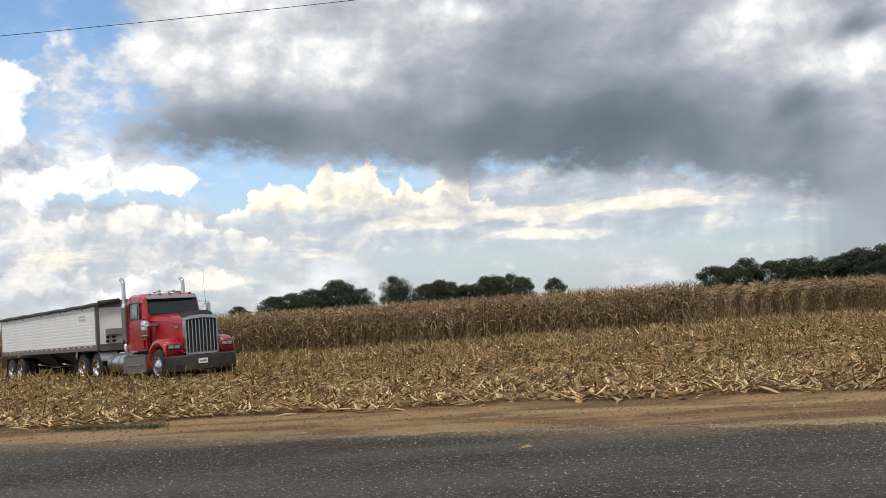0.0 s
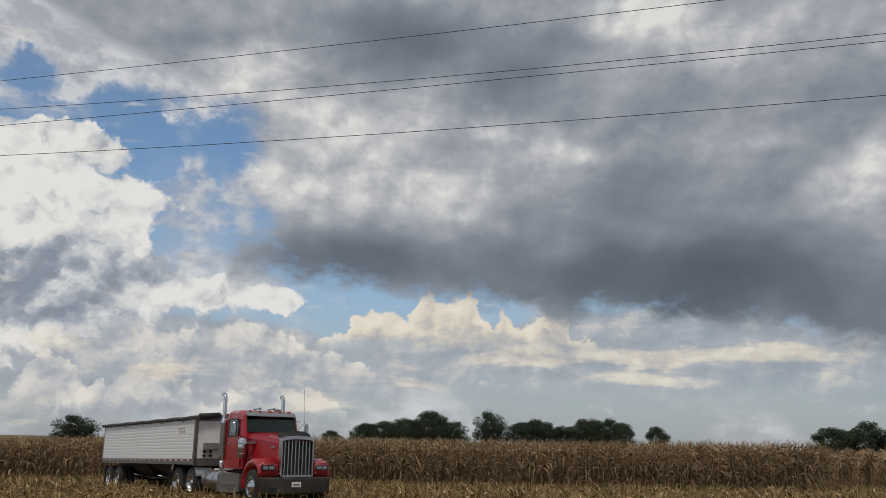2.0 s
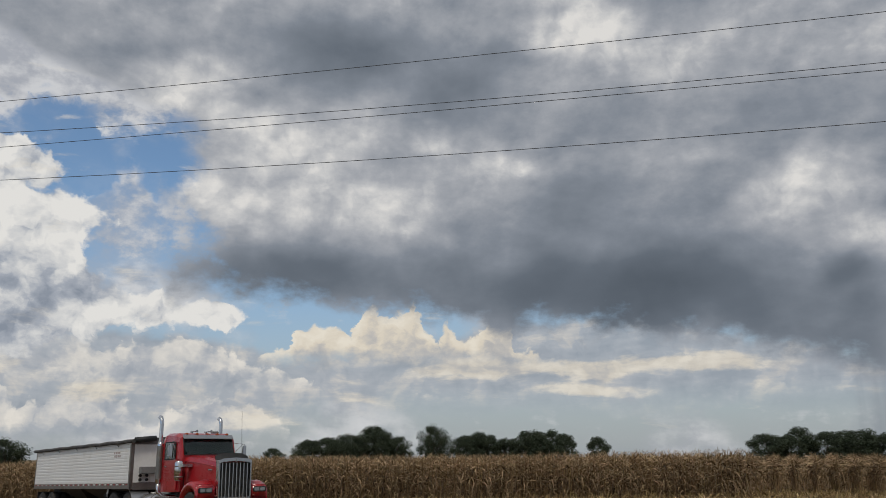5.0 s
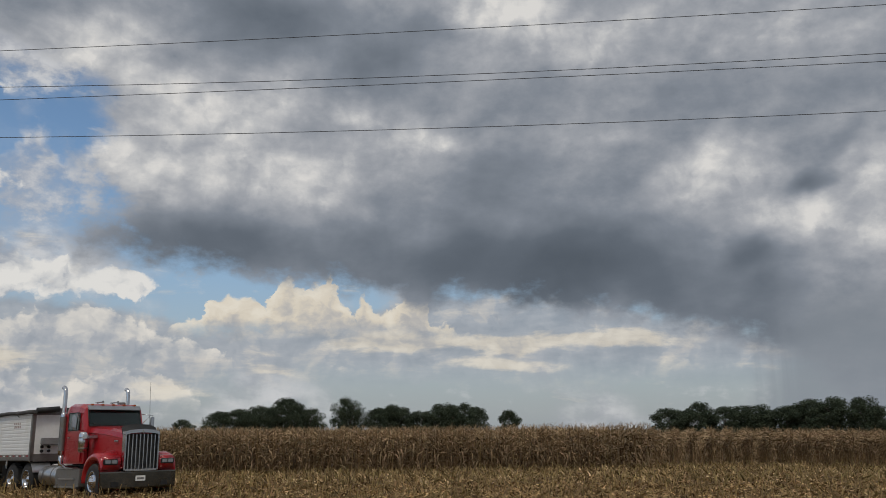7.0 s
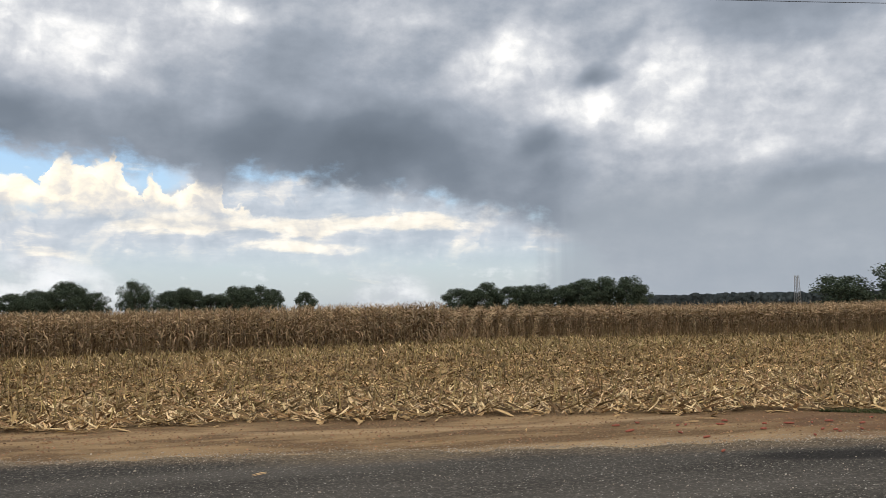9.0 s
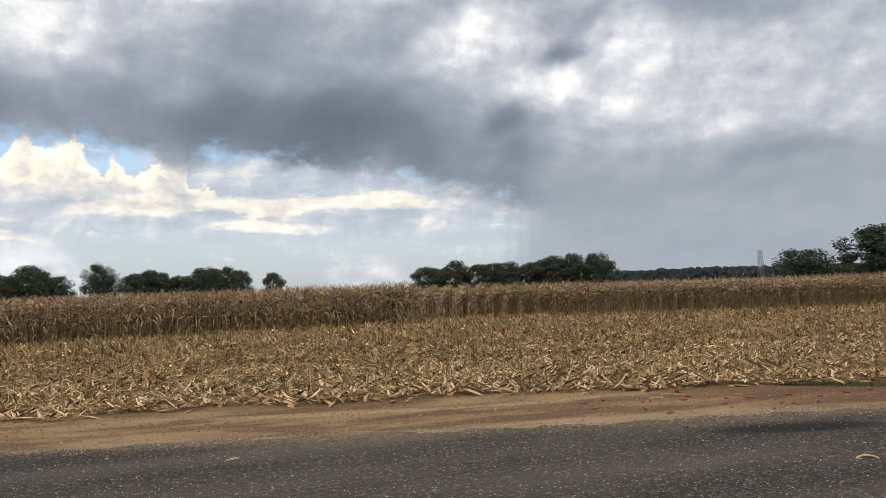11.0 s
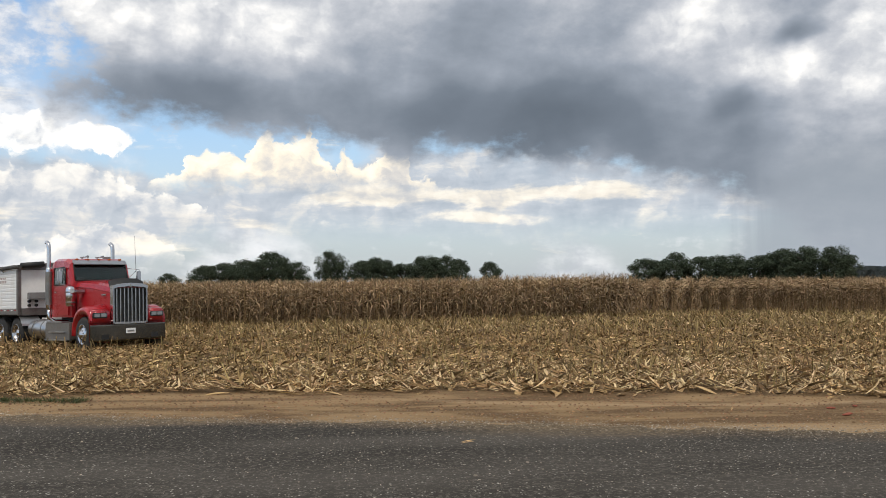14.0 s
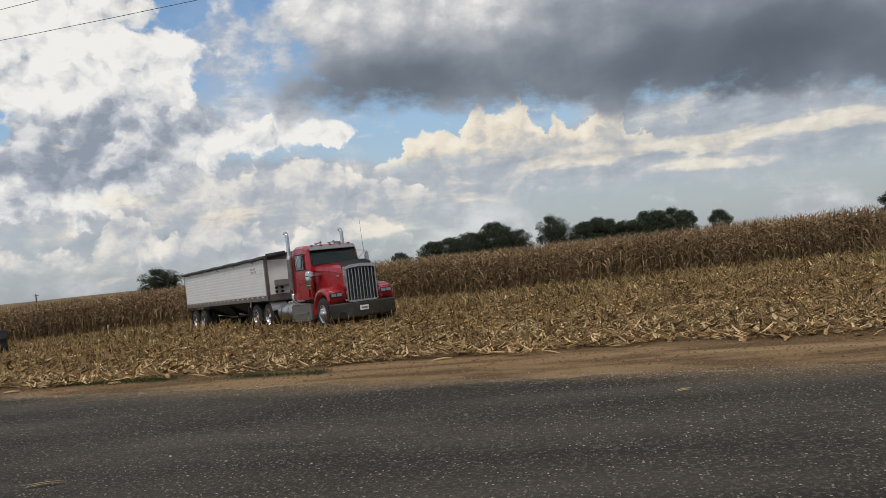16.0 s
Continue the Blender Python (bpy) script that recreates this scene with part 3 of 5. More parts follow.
def corn_block(name, start, along, into, length, label):
    """Rows of standing corn behind a straight face: full plants in front, sparser and simpler ones behind."""
    rd = random.Random(name)
    start, along, into = np.array(start), np.array(along), np.array(into)
    rich = [corn_template(rd, 14) for _ in range(7)]
    plain = [corn_template(rd, 6, False) for _ in range(4)]
    for layer, temps, rows, gap in (("front", rich, range(0, 5), 0.19), ("back", plain, range(5, 30), 0.36)):
        pts = []
        for r in rows:
            n = int(length / gap)
            s = np.arange(n) * gap + rng.uniform(-0.06, 0.06, n) + (0.4 * gap if r % 2 else 0)
            depth = r * 0.76 + rng.uniform(-0.07, 0.07, n)
            pts.append(start + s[:, None] * along + depth[:, None] * into)
        p = np.concatenate(pts)
        n = len(p)
        p3 = np.column_stack([p, ground_z(p[:, 0], p[:, 1])])
        scatter(name, temps, [CORN, CORN_TOP, STALK], p3, rng.uniform(0, 6.28, n), rng.uniform(0.98, 1.12, n),
                lean=rng.normal(0, 0.045, (n, 2)), label=label, category="corn")


def build_corn():
    corn_block("standing_corn", (15.2, 46.3), (-0.998, 0.06), (0.06, 0.998), 95, "tall dry brown corn standing unharvested behind the stubble")
    d = np.array((0.945, -0.327))
    # rows seen end-on: clumped along the face
    rd = random.Random(5)
    rich = [corn_template(rd, 16, True, 1.2, 0.25) for _ in range(7)]
    plain = [corn_template(rd, 9, False, 1.25) for _ in range(4)]
    into = np.array((0.327, 0.945))
    for layer, temps, depth0, depth1, gap in (("front", rich, 0.0, 7.0, 0.17), ("back", plain, 5.6, 24.0, 0.34)):
        pts = []
        for row in np.arange(0, 76, 1.12):
            s = np.arange(depth0, depth1, gap)
            n = len(s)
            side = row + (rng.normal(0, 0.035, n) if depth0 == 0 else rng.uniform(-0.54, 0.54, n))
            pts.append(np.array((15.6, 51.2)) + side[:, None] * d + (s + rng.uniform(-0.08, 0.08, n))[:, None] * into)
        p = np.concatenate(pts)
        n = len(p)
        scatter("standing_corn", temps, [CORN, CORN_TOP, STALK], np.column_stack([p, ground_z(p[:, 0], p[:, 1])]), rng.uniform(0, 6.28, n),
                rng.uniform(0.78, 0.88, n), tall=rng.uniform(1.08, 1.18, n), lean=rng.normal(0, 0.05, (n, 2)), label="rows of dry brown corn seen end-on with dark gaps between", category="corn")


def litter_templates(rd, n, long0, long1, w0, w1, big):
    out = []
    for _ in range(n):
        v, q = blade(rd.uniform(long0, long1), rd.uniform(w0, w1), 3, rd.uniform(0.0, 0.11), rd.uniform(-0.1, 0.25), rd.uniform(-1.6, 1.6))
        v = turned(v, 0, rd.uniform(-0.28 * big ** 2, 0.1), rd.uniform(-0.6, 0.6))
        v[:, 2] += 0.02 - min(0.0, v[:, 2].min())
        out.append((v, q, np.full(len(q), rd.choice((0, 0, 0, 0, 1, 1, 1, 2, 3, 3) if big < 1.1 else (0, 0, 0, 1, 1, 1, 1, 2, 2, 3)))))
    return out


def field_points(n, y0, y1, x0, x1):
    x = rng.uniform(x0, x1, n)
    y = rng.uniform(y0, y1, n)
    return x, y


def build_stubble():
    rd = random.Random(11)
    for y0, y1, x0, x1, count, big in ((11.5, 19, -22, 24, 92000, 1.0), (19, 30, -32, 36, 84000, 1.25), (30, 52, -52, 62, 76000, 1.6)):
        temps = litter_templates(rd, 20, 0.10 * big, 0.38 * big, 0.016, 0.062 * big, big)
        x, y = field_points(count, y0, y1, x0, x1)
        clump = np.sin(x * 1.7 + 3 * np.sin(y * 0.9)) * np.sin(y * 2.1 + 2 * np.sin(x * 0.6))
        keep = (y > crop_edge(x) - 0.25 * rng.random(count)) & (rng.random(count) < 0.72 + 0.28 * clump)
        x, y = x[keep], y[keep]
        n = len(x)
        z = ground_z(x, y) + rng.uniform(0, 0.05, n) + 0.05 * np.maximum(clump[keep], 0)
        scatter("corn_litter", temps, [STRAW, STRAW_DARK, OLIVE, STRAW_PALE], np.column_stack([x, y, z]), rng.uniform(0, 6.28, n), rng.uniform(0.6, 1.25, n),
                label="straw-coloured husks and leaves matted over the cut field", category="stubble")
    # cut stalks in rows
    stubs = []
    for _ in range(12):
        v, q = stalk(0.015, rd.uniform(0.16, 0.44), rd.uniform(-0.5, 0.5), 3)
        bits = [(v, q, 0)]
        for _ in range(rd.choice((0, 1, 1, 2, 2))):
            b, bq = blade(rd.uniform(0.18, 0.4), rd.uniform(0.035, 0.06), 2, rd.uniform(0.0, 0.2), rd.uniform(0.2, 0.8), rd.uniform(-1, 1))
            bits.append((turned(b, rd.uniform(0, 6.28), at=(0, 0, rd.uniform(0.08, 0.28))), bq, 1))
        stubs.append(joined(bits))
    pts = []
    for row in np.arange(13.0, 52.0, 0.76):
        gap = 0.17 if row < 30 else 0.26
        xs = np.arange(-52, 62, gap)
        xs = xs + rng.uniform(-0.06, 0.06, len(xs))
        pts.append(np.column_stack([xs, row - 0.06 * xs + rng.normal(0, 0.09, len(xs))]))
    p = np.concatenate(pts)
    p = p[(p[:, 1] > crop_edge(p[:, 0]) + 0.25) & (rng.random(len(p)) < 0.8) & (p[:, 1] < 52)]
    n = len(p)
    scatter("corn_stubble", stubs, [STUB, STRAW_DARK], np.column_stack([p, ground_z(p[:, 0], p[:, 1])]), rng.uniform(0, 6.28, n), rng.uniform(0.7, 1.2, n) * np.where(p[:, 1] > 27, 1.2, 1.0),
            lean=rng.normal(0, 0.2, (n, 2)), label="short cut corn stalks standing in rows", category="stubble")


# ---- trees ----
def tree_templates():
    out = []
    for kind in range(5):
        rd = random.Random(40 + kind)
        r = np.random.default_rng(40 + kind)
        bm = bmesh.new()
        tube(bm, [(0, 0, 0), (0.06, 0.02, 0.18), (0.0, 0.05, 0.4), (0.03, 0.0, 0.62)], [0.030, 0.023, 0.016, 0.008], 7)
        for i in range(7):
            a = i * 2.4 + rd.uniform(-0.4, 0.4)
            z = rd.uniform(0.2, 0.5)
            l = rd.uniform(0.16, 0.3)
            tube(bm, [(0.02, 0.02, z), (math.cos(a) * l * 0.5, math.sin(a) * l * 0.5, z + 0.11), (math.cos(a) * l, math.sin(a) * l, z + 0.24)], [0.011, 0.008, 0.003], 5)
        trunk = bpy.data.meshes.new("trunk")
        bm.to_mesh(trunk), bm.free()
        trunk.materials.append(BARK)
        centres = []
        for _ in range(64):
            a, u = rd.uniform(0, 6.28), rd.uniform(-1, 1)
            rad = (math.sqrt(max(0.0, 1 - u * u)) if u > 0 else 1.0) * math.sqrt(rd.uniform(0.05, 1.0))
            centres.append((0.36 * rad * math.cos(a), 0.36 * rad * math.sin(a), 0.52 + 0.40 * u + rd.uniform(-0.04, 0.06), rd.uniform(0.09, 0.16)))
        n = 9000
        pick = r.integers(0, len(centres), n)
        c = np.array(centres)[pick]
        d = r.normal(size=(n, 3))
        d /= np.linalg.norm(d, axis=1)[:, None]
        p = c[:, :3] + d * c[:, 3:4] * (r.random(n)[:, None] ** 0.4)
        size = r.uniform(0.010, 0.023, n)
        t1 = np.cross(d + r.normal(0, 0.5, (n, 3)), r.normal(size=(n, 3)))
        t1 /= np.linalg.norm(t1, axis=1)[:, None]
        t2 = np.cross(t1, d + r.normal(0, 0.7, (n, 3)))
        t2 /= np.linalg.norm(t2, axis=1)[:, None] + 1e-6
        s = size[:, None]
        v = np.stack([p - t1 * s, p - t2 * s * 0.7, p + t1 * s, p + t2 * s * 0.7], 1).reshape(-1, 3)
        crown = quads_object("crown", v, np.arange(4 * n).reshape(-1, 4), [LEAF])
        me = crown.data
        bpy.data.objects.remove(crown)
        out.append((trunk, me))
    return out


def tube(bm, points, radii, seg=8, cap=True):
    """A round tube through points with a radius at each."""
    rings = []
    pts = [Vector(p) for p in points]
    for i, p in enumerate(pts):
        d = (pts[min(i + 1, len(pts) - 1)] - pts[max(i - 1, 0)]).normalized()
        u = d.orthogonal().normalized() if i == 0 else (u - d * u.dot(d)).normalized()
        w = d.cross(u)
        r = radii[i] if isinstance(radii, (list, tuple)) else radii
        rings.append([bm.verts.new(p + (u * math.cos(2 * math.pi * k / seg) + w * math.sin(2 * math.pi * k / seg)) * r) for k in range(seg)])
    for a, b in zip(rings, rings[1:]):
        for k in range(seg):
            f = bm.faces.new((a[k], a[(k + 1) % seg], b[(k + 1) % seg], b[k]))
            f.smooth = True
    if cap:
        bm.faces.new(list(reversed(rings[0]))), bm.faces.new(rings[-1])


def plant_tree(temps, az, dist, height, wide, kind, label):
    x, y = dist * math.sin(radians(az)), dist * math.cos(radians(az))
    root = new("tree")
    root.matrix_world = pose(x, y, float(ground_z(x, y)) - 0.05, 0, 0, (az * 67) % 360) @ Matrix.Diagonal((wide / 0.66, wide / 0.66, height / 0.98, 1))
    for nm, me in zip(("trunk", "crown"), temps[kind % 5]):
        ob = new(nm, me)
        ob.parent = root
    tagged(root, label, "tree", "trees beyond the field")


def build_trees():
    temps = tree_templates()
    for az, up, wide in ((-10.9, 1.3, 10), (-9.6, 1.5, 11), (-8.3, 1.7, 10), (-6.6, 2.2, 13), (-5.0, 1.7, 9), (-2.5, 2.4, 9.5), (-0.4, 1.5, 12), (1.2, 1.6, 11), (2.3, 1.4, 9), (3.7, 1.8, 11), (5.0, 2.0, 11), (6.1, 1.6, 8), (-9.0, 1.5, 8), (-7.5, 1.8, 8), (-5.8, 1.8, 7), (0.4, 1.7, 8), (4.4, 1.7, 8)):
        plant_tree(temps, az, 300 + (az * 7) % 11, 1.9 + 5.24 * up, wide, int(az * 10), "round dark green field tree beyond the corn")
    for az, up, wide in ((18.9, 1.4, 12), (20.7, 1.8, 10), (22.4, 1.5, 11), (24.2, 1.6, 12), (25.9, 1.5, 10), (27.4, 1.9, 12), (28.9, 2.0, 11), (30.2, 2.0, 11), (31.1, 1.5, 7), (19.8, 1.4, 9), (23.3, 1.7, 8), (25.1, 1.3, 10), (26.6, 1.6, 8), (28.2, 1.7, 9)):
        plant_tree(temps, az, 300 + (az * 7) % 11, 1.9 + 5.24 * up, wide, int(az * 10), "dark green tree in a windbreak beyond the corn")
    for az, dist, up, wide in ((-29.0, 200, 1.65, 7.5), (-13.1, 300, 0.8, 6.5), (8.4, 300, 1.35, 7), (43.5, 230, 1.9, 13), (47.4, 230, 2.9, 15), (49.6, 235, 2.6, 13)):
        plant_tree(temps, az, dist, 1.9 + dist * math.tan(radians(up)), wide, int(az * 10), "broad lone dark green tree standing behind the corn")
    # far woods along the horizon
    r = np.random.default_rng(3)
    n = 14000
    az = np.radians(r.uniform(30.5, 85, n))
    dist = r.uniform(900, 960, n)
    top = 9.0 + np.interp(np.degrees(az), np.linspace(30, 86, 260), r.uniform(0.0, 3.0, 260))
    h = top * (1 - r.random(n) ** 2.5)
    p = np.stack([dist * np.sin(az), dist * np.cos(az), h], 1)
    tq = np.arange(4).reshape(1, 4)
    tv = np.array([(-1, 0, -0.7), (0.9, 0.2, -0.9), (1.1, 0, 0.8), (-0.8, -0.2, 1.0)])
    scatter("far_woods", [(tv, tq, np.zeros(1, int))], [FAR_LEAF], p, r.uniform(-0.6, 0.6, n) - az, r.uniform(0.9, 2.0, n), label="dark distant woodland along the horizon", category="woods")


# ---- truck and trailer ----
RED = material("red_paint", (0.36, 0.010, 0.016), 0.28, vary=0.12, scale=1.2, fine=30, bump=0.02, coat=0.6)
CHROME = material("chrome", (0.62, 0.62, 0.63), 0.16, 1.0, vary=0.08, bump=0.02)
# dark brown base colour stands for the stubble mirrored in the bumper
BUMPER = material("dusty_ground_tinted_chrome", (0.145, 0.135, 0.115), 0.18, 1.0, vary=0.25, scale=2.5, bump=0.02, second=(0.25, 0.22, 0.18))
STEEL = material("polished_aluminium", (0.50, 0.50, 0.50), 0.34, 1.0, vary=0.15, scale=2.0, bump=0.05)
DULL = material("dusty_aluminium", (0.26, 0.25, 0.235), 0.45, 0.8, vary=0.25, scale=2.0, bump=0.1, second=(0.20, 0.17, 0.13))
WHITE = material("white_panel", (0.80, 0.80, 0.78), 0.45, vary=0.05, scale=0.9, fine=12, bump=0.03, second=(0.68, 0.67, 0.63))
BLACK = material("black_chassis", (0.018, 0.018, 0.018), 0.6, vary=0.4, bump=0.2, second=(0.06, 0.05, 0.04))
RUBBER = material("tyre_rubber", (0.022, 0.021, 0.020), 0.85, vary=0.3, bump=0.3, second=(0.07, 0.06, 0.045))
TARP = material("dark_tarp", (0.065, 0.062, 0.058), 0.75, vary=0.5, scale=2.2, bump=0.5, second=(0.21, 0.195, 0.175))
AMBER = material("amber_lens", (0.45, 0.10, 0.02), 0.3, vary=0.1, bump=0)
LAMP = material("lamp_lens", (0.40, 0.41, 0.42), 0.14, 0.7, vary=0.1, bump=0)
TAPE_RED = material("red_tape", (0.32, 0.03, 0.03), 0.5, vary=0.2, bump=0)
TAPE_DARK = material("soiled_tape", (0.05, 0.035, 0.03), 0.6, vary=0.3, bump=0)
# dark colour for sheets that stand in for the shaded cab interior
INSIDE = material("dark_cab_sheet", (0.022, 0.032, 0.032), 0.8, vary=0.3, bump=0.1)
SCREEN = material("grille_mesh", (0.085, 0.088, 0.088), 0.55, 0.4, vary=0.35, scale=6, fine=120, bump=0.5)
GREYBOX = material("grey_paint", (0.20, 0.20, 0.20), 0.5, vary=0.2, bump=0.05)
FADED = material("faded_red_print", (0.46, 0.37, 0.35), 0.6, vary=0.2, bump=0)


def glass_material():
    mt = bpy.data.materials.new("windscreen_glass")
    mt.use_nodes = True
    b = mt.node_tree.nodes["Principled BSDF"]
    b.inputs["Base Color"].default_value = (0.36, 0.52, 0.50, 1)
    b.inputs["Roughness"].default_value = 0.03
    b.inputs["Transmission Weight"].default_value = 1.0
    b.inputs["IOR"].default_value = 1.5
    return mt


GLASS = glass_material()


def part(name, bm, mat, parent, label="", smooth=False):
    me = bpy.data.meshes.new(name)
    bmesh.ops.recalc_face_normals(bm, faces=bm.faces)
    bm.to_mesh(me), bm.free()
    me.materials.append(mat)
    if smooth:
        me.polygons.foreach_set("use_smooth", [True] * len(me.polygons))
    ob = new(name, me)
    ob.parent = parent
    if label:
        ob["label"] = label
    return ob


def box(bm, x0, x1, y0, y1, z0, z1, bevel=0.0):
    r = bmesh.ops.create_cube(bm, size=1, matrix=Matrix.LocRotScale(((x0 + x1) / 2, (y0 + y1) / 2, (z0 + z1) / 2), None, (abs(x1 - x0), abs(y1 - y0), abs(z1 - z0))))
    if bevel:
        es = {e for v in r["verts"] for e in v.link_edges}
        bmesh.ops.bevel(bm, geom=list(es), offset=bevel, segments=2, affect="EDGES")


def boxed(x0, x1, y0, y1, z0, z1, bevel=0.01):
    bm = bmesh.new()
    box(bm, x0, x1, y0, y1, z0, z1, bevel)
    return bm


def loft(bm, loops, closed=True, cap=True):
    """Skin through rings of equal length."""
    rings = [[bm.verts.new(p) for p in l] for l in loops]
    n = len(rings[0])
    for a, b in zip(rings, rings[1:]):
        for k in range(n if closed else n - 1):
            bm.faces.new((a[k], a[(k + 1) % n], b[(k + 1) % n], b[k]))
    if cap and closed:
        bm.faces.new(rings[0]), bm.faces.new(list(reversed(rings[-1])))


def lathe(bm, profile, axis_y, at, seg=28):
    """Profile of (radius, offset) turned about the axle (y) through at; axis_y gives the outward sign."""
    rings = []
    for r, o in profile:
        rings.append([bm.verts.new((at[0] + r * math.cos(2 * math.pi * k / seg), at[1] + axis_y * o, at[2] + r * math.sin(2 * math.pi * k / seg))) for k in range(seg)])
    for a, b in zip(rings, rings[1:]):
        for k in range(seg):
            f = bm.faces.new((a[k], a[(k + 1) % seg], b[(k + 1) % seg], b[k]))
            f.smooth = True


def wheel(parent, x, y, side, deep=False, radius=0.51):
    """A tyre with a bright disc rim; side -1 or 1 is the outward direction. deep: a dished outer dual."""
    z = radius
    bm = bmesh.new()
    w = 0.29
    lathe(bm, [(0.29, 0), (0.30, 0), (radius - 0.05, -0.01), (radius - 0.012, -0.045), (radius, -0.08), (radius - 0.006, -w / 2), (radius, -w + 0.08), (radius - 0.012, -w + 0.045), (radius - 0.05, -w + 0.01), (0.29, -w)], side, (x, y, z))
    for k in range(28):
        a = 2 * math.pi * k / 28
        m = Matrix.Translation((x, y - side * w / 2, z)) @ Matrix.Rotation(-a, 4, "Y") @ Matrix.Translation((radius + 0.002, 0, 0))
        bmesh.ops.create_cube(bm, size=1, matrix=m @ Matrix.Diagonal((0.02, w - 0.09, 0.07, 1)))
    wh = part("wheel", bm, RUBBER, parent, "black tyre on a bright rim")
    bm = bmesh.new()
    d = 0.13 if deep else 0.03
    lathe(bm, [(0.30, 0.005), (0.285, 0.012), (0.27, -0.03), (0.255, -d), (0.205, -d - 0.005), (0.165, -d + (0.02 if deep else 0.05)), (0.11, -d + (0.03 if deep else 0.06)), (0.095, -d + 0.10), (0.0001, -d + 0.11)], side, (x, y, z), 30)
    part("rim", bm, CHROME, wh, "polished aluminium rim")
    bm = bmesh.new()
    for k in range(10):
        a = 2 * math.pi * k / 10
        c = Vector((x + 0.228 * math.cos(a), y - side * (d - 0.004), z + 0.228 * math.sin(a)))
        tube(bm, [c, c + Vector((0, side * 0.006, 0))], 0.026, 8)
    part("hand_hole", bm, BLACK, wh)["kind"] = "stuff"
    bm = bmesh.new()
    for k in range(10):
        a = 2 * math.pi * (k + 0.5) / 10
        c = Vector((x + 0.145 * math.cos(a), y - side * (d - 0.05), z + 0.145 * math.sin(a)))
        tube(bm, [c, c + Vector((0, side * 0.035, 0))], 0.017, 6)
    part("lug_nut", bm, CHROME, wh)["kind"] = "stuff"


def frustum(bm, x0, x1, a, b):
    """Between two rectangles (y0, y1, z0, z1) at x0 and x1."""
    loft(bm, [[(x, r[0], r[2]), (x, r[1], r[2]), (x, r[1], r[3]), (x, r[0], r[3])] for x, r in ((x0, a), (x1, b))])


def arch(bm, x, y0, y1, z, r0, r1, a0, a1, n=12):
    """A curved mudguard strip between two radii round an axle."""
    loops = []
    for i in range(n + 1):
        a = radians(a0 + (a1 - a0) * i / n)
        c, s = math.cos(a), math.sin(a)
        loops.append([(x + r0 * c, y0, z + r0 * s), (x + r1 * c, y0, z + r1 * s), (x + r1 * c, y1, z + r1 * s), (x + r0 * c, y1, z + r0 * s)])
    loft(bm, loops)


RIG = Matrix.Translation((-7.573, 26.419, -0.01)) @ Euler((0, 0, radians(-47.25))).to_matrix().to_4x4() @ Euler((0, radians(-1.32), 0)).to_matrix().to_4x4()


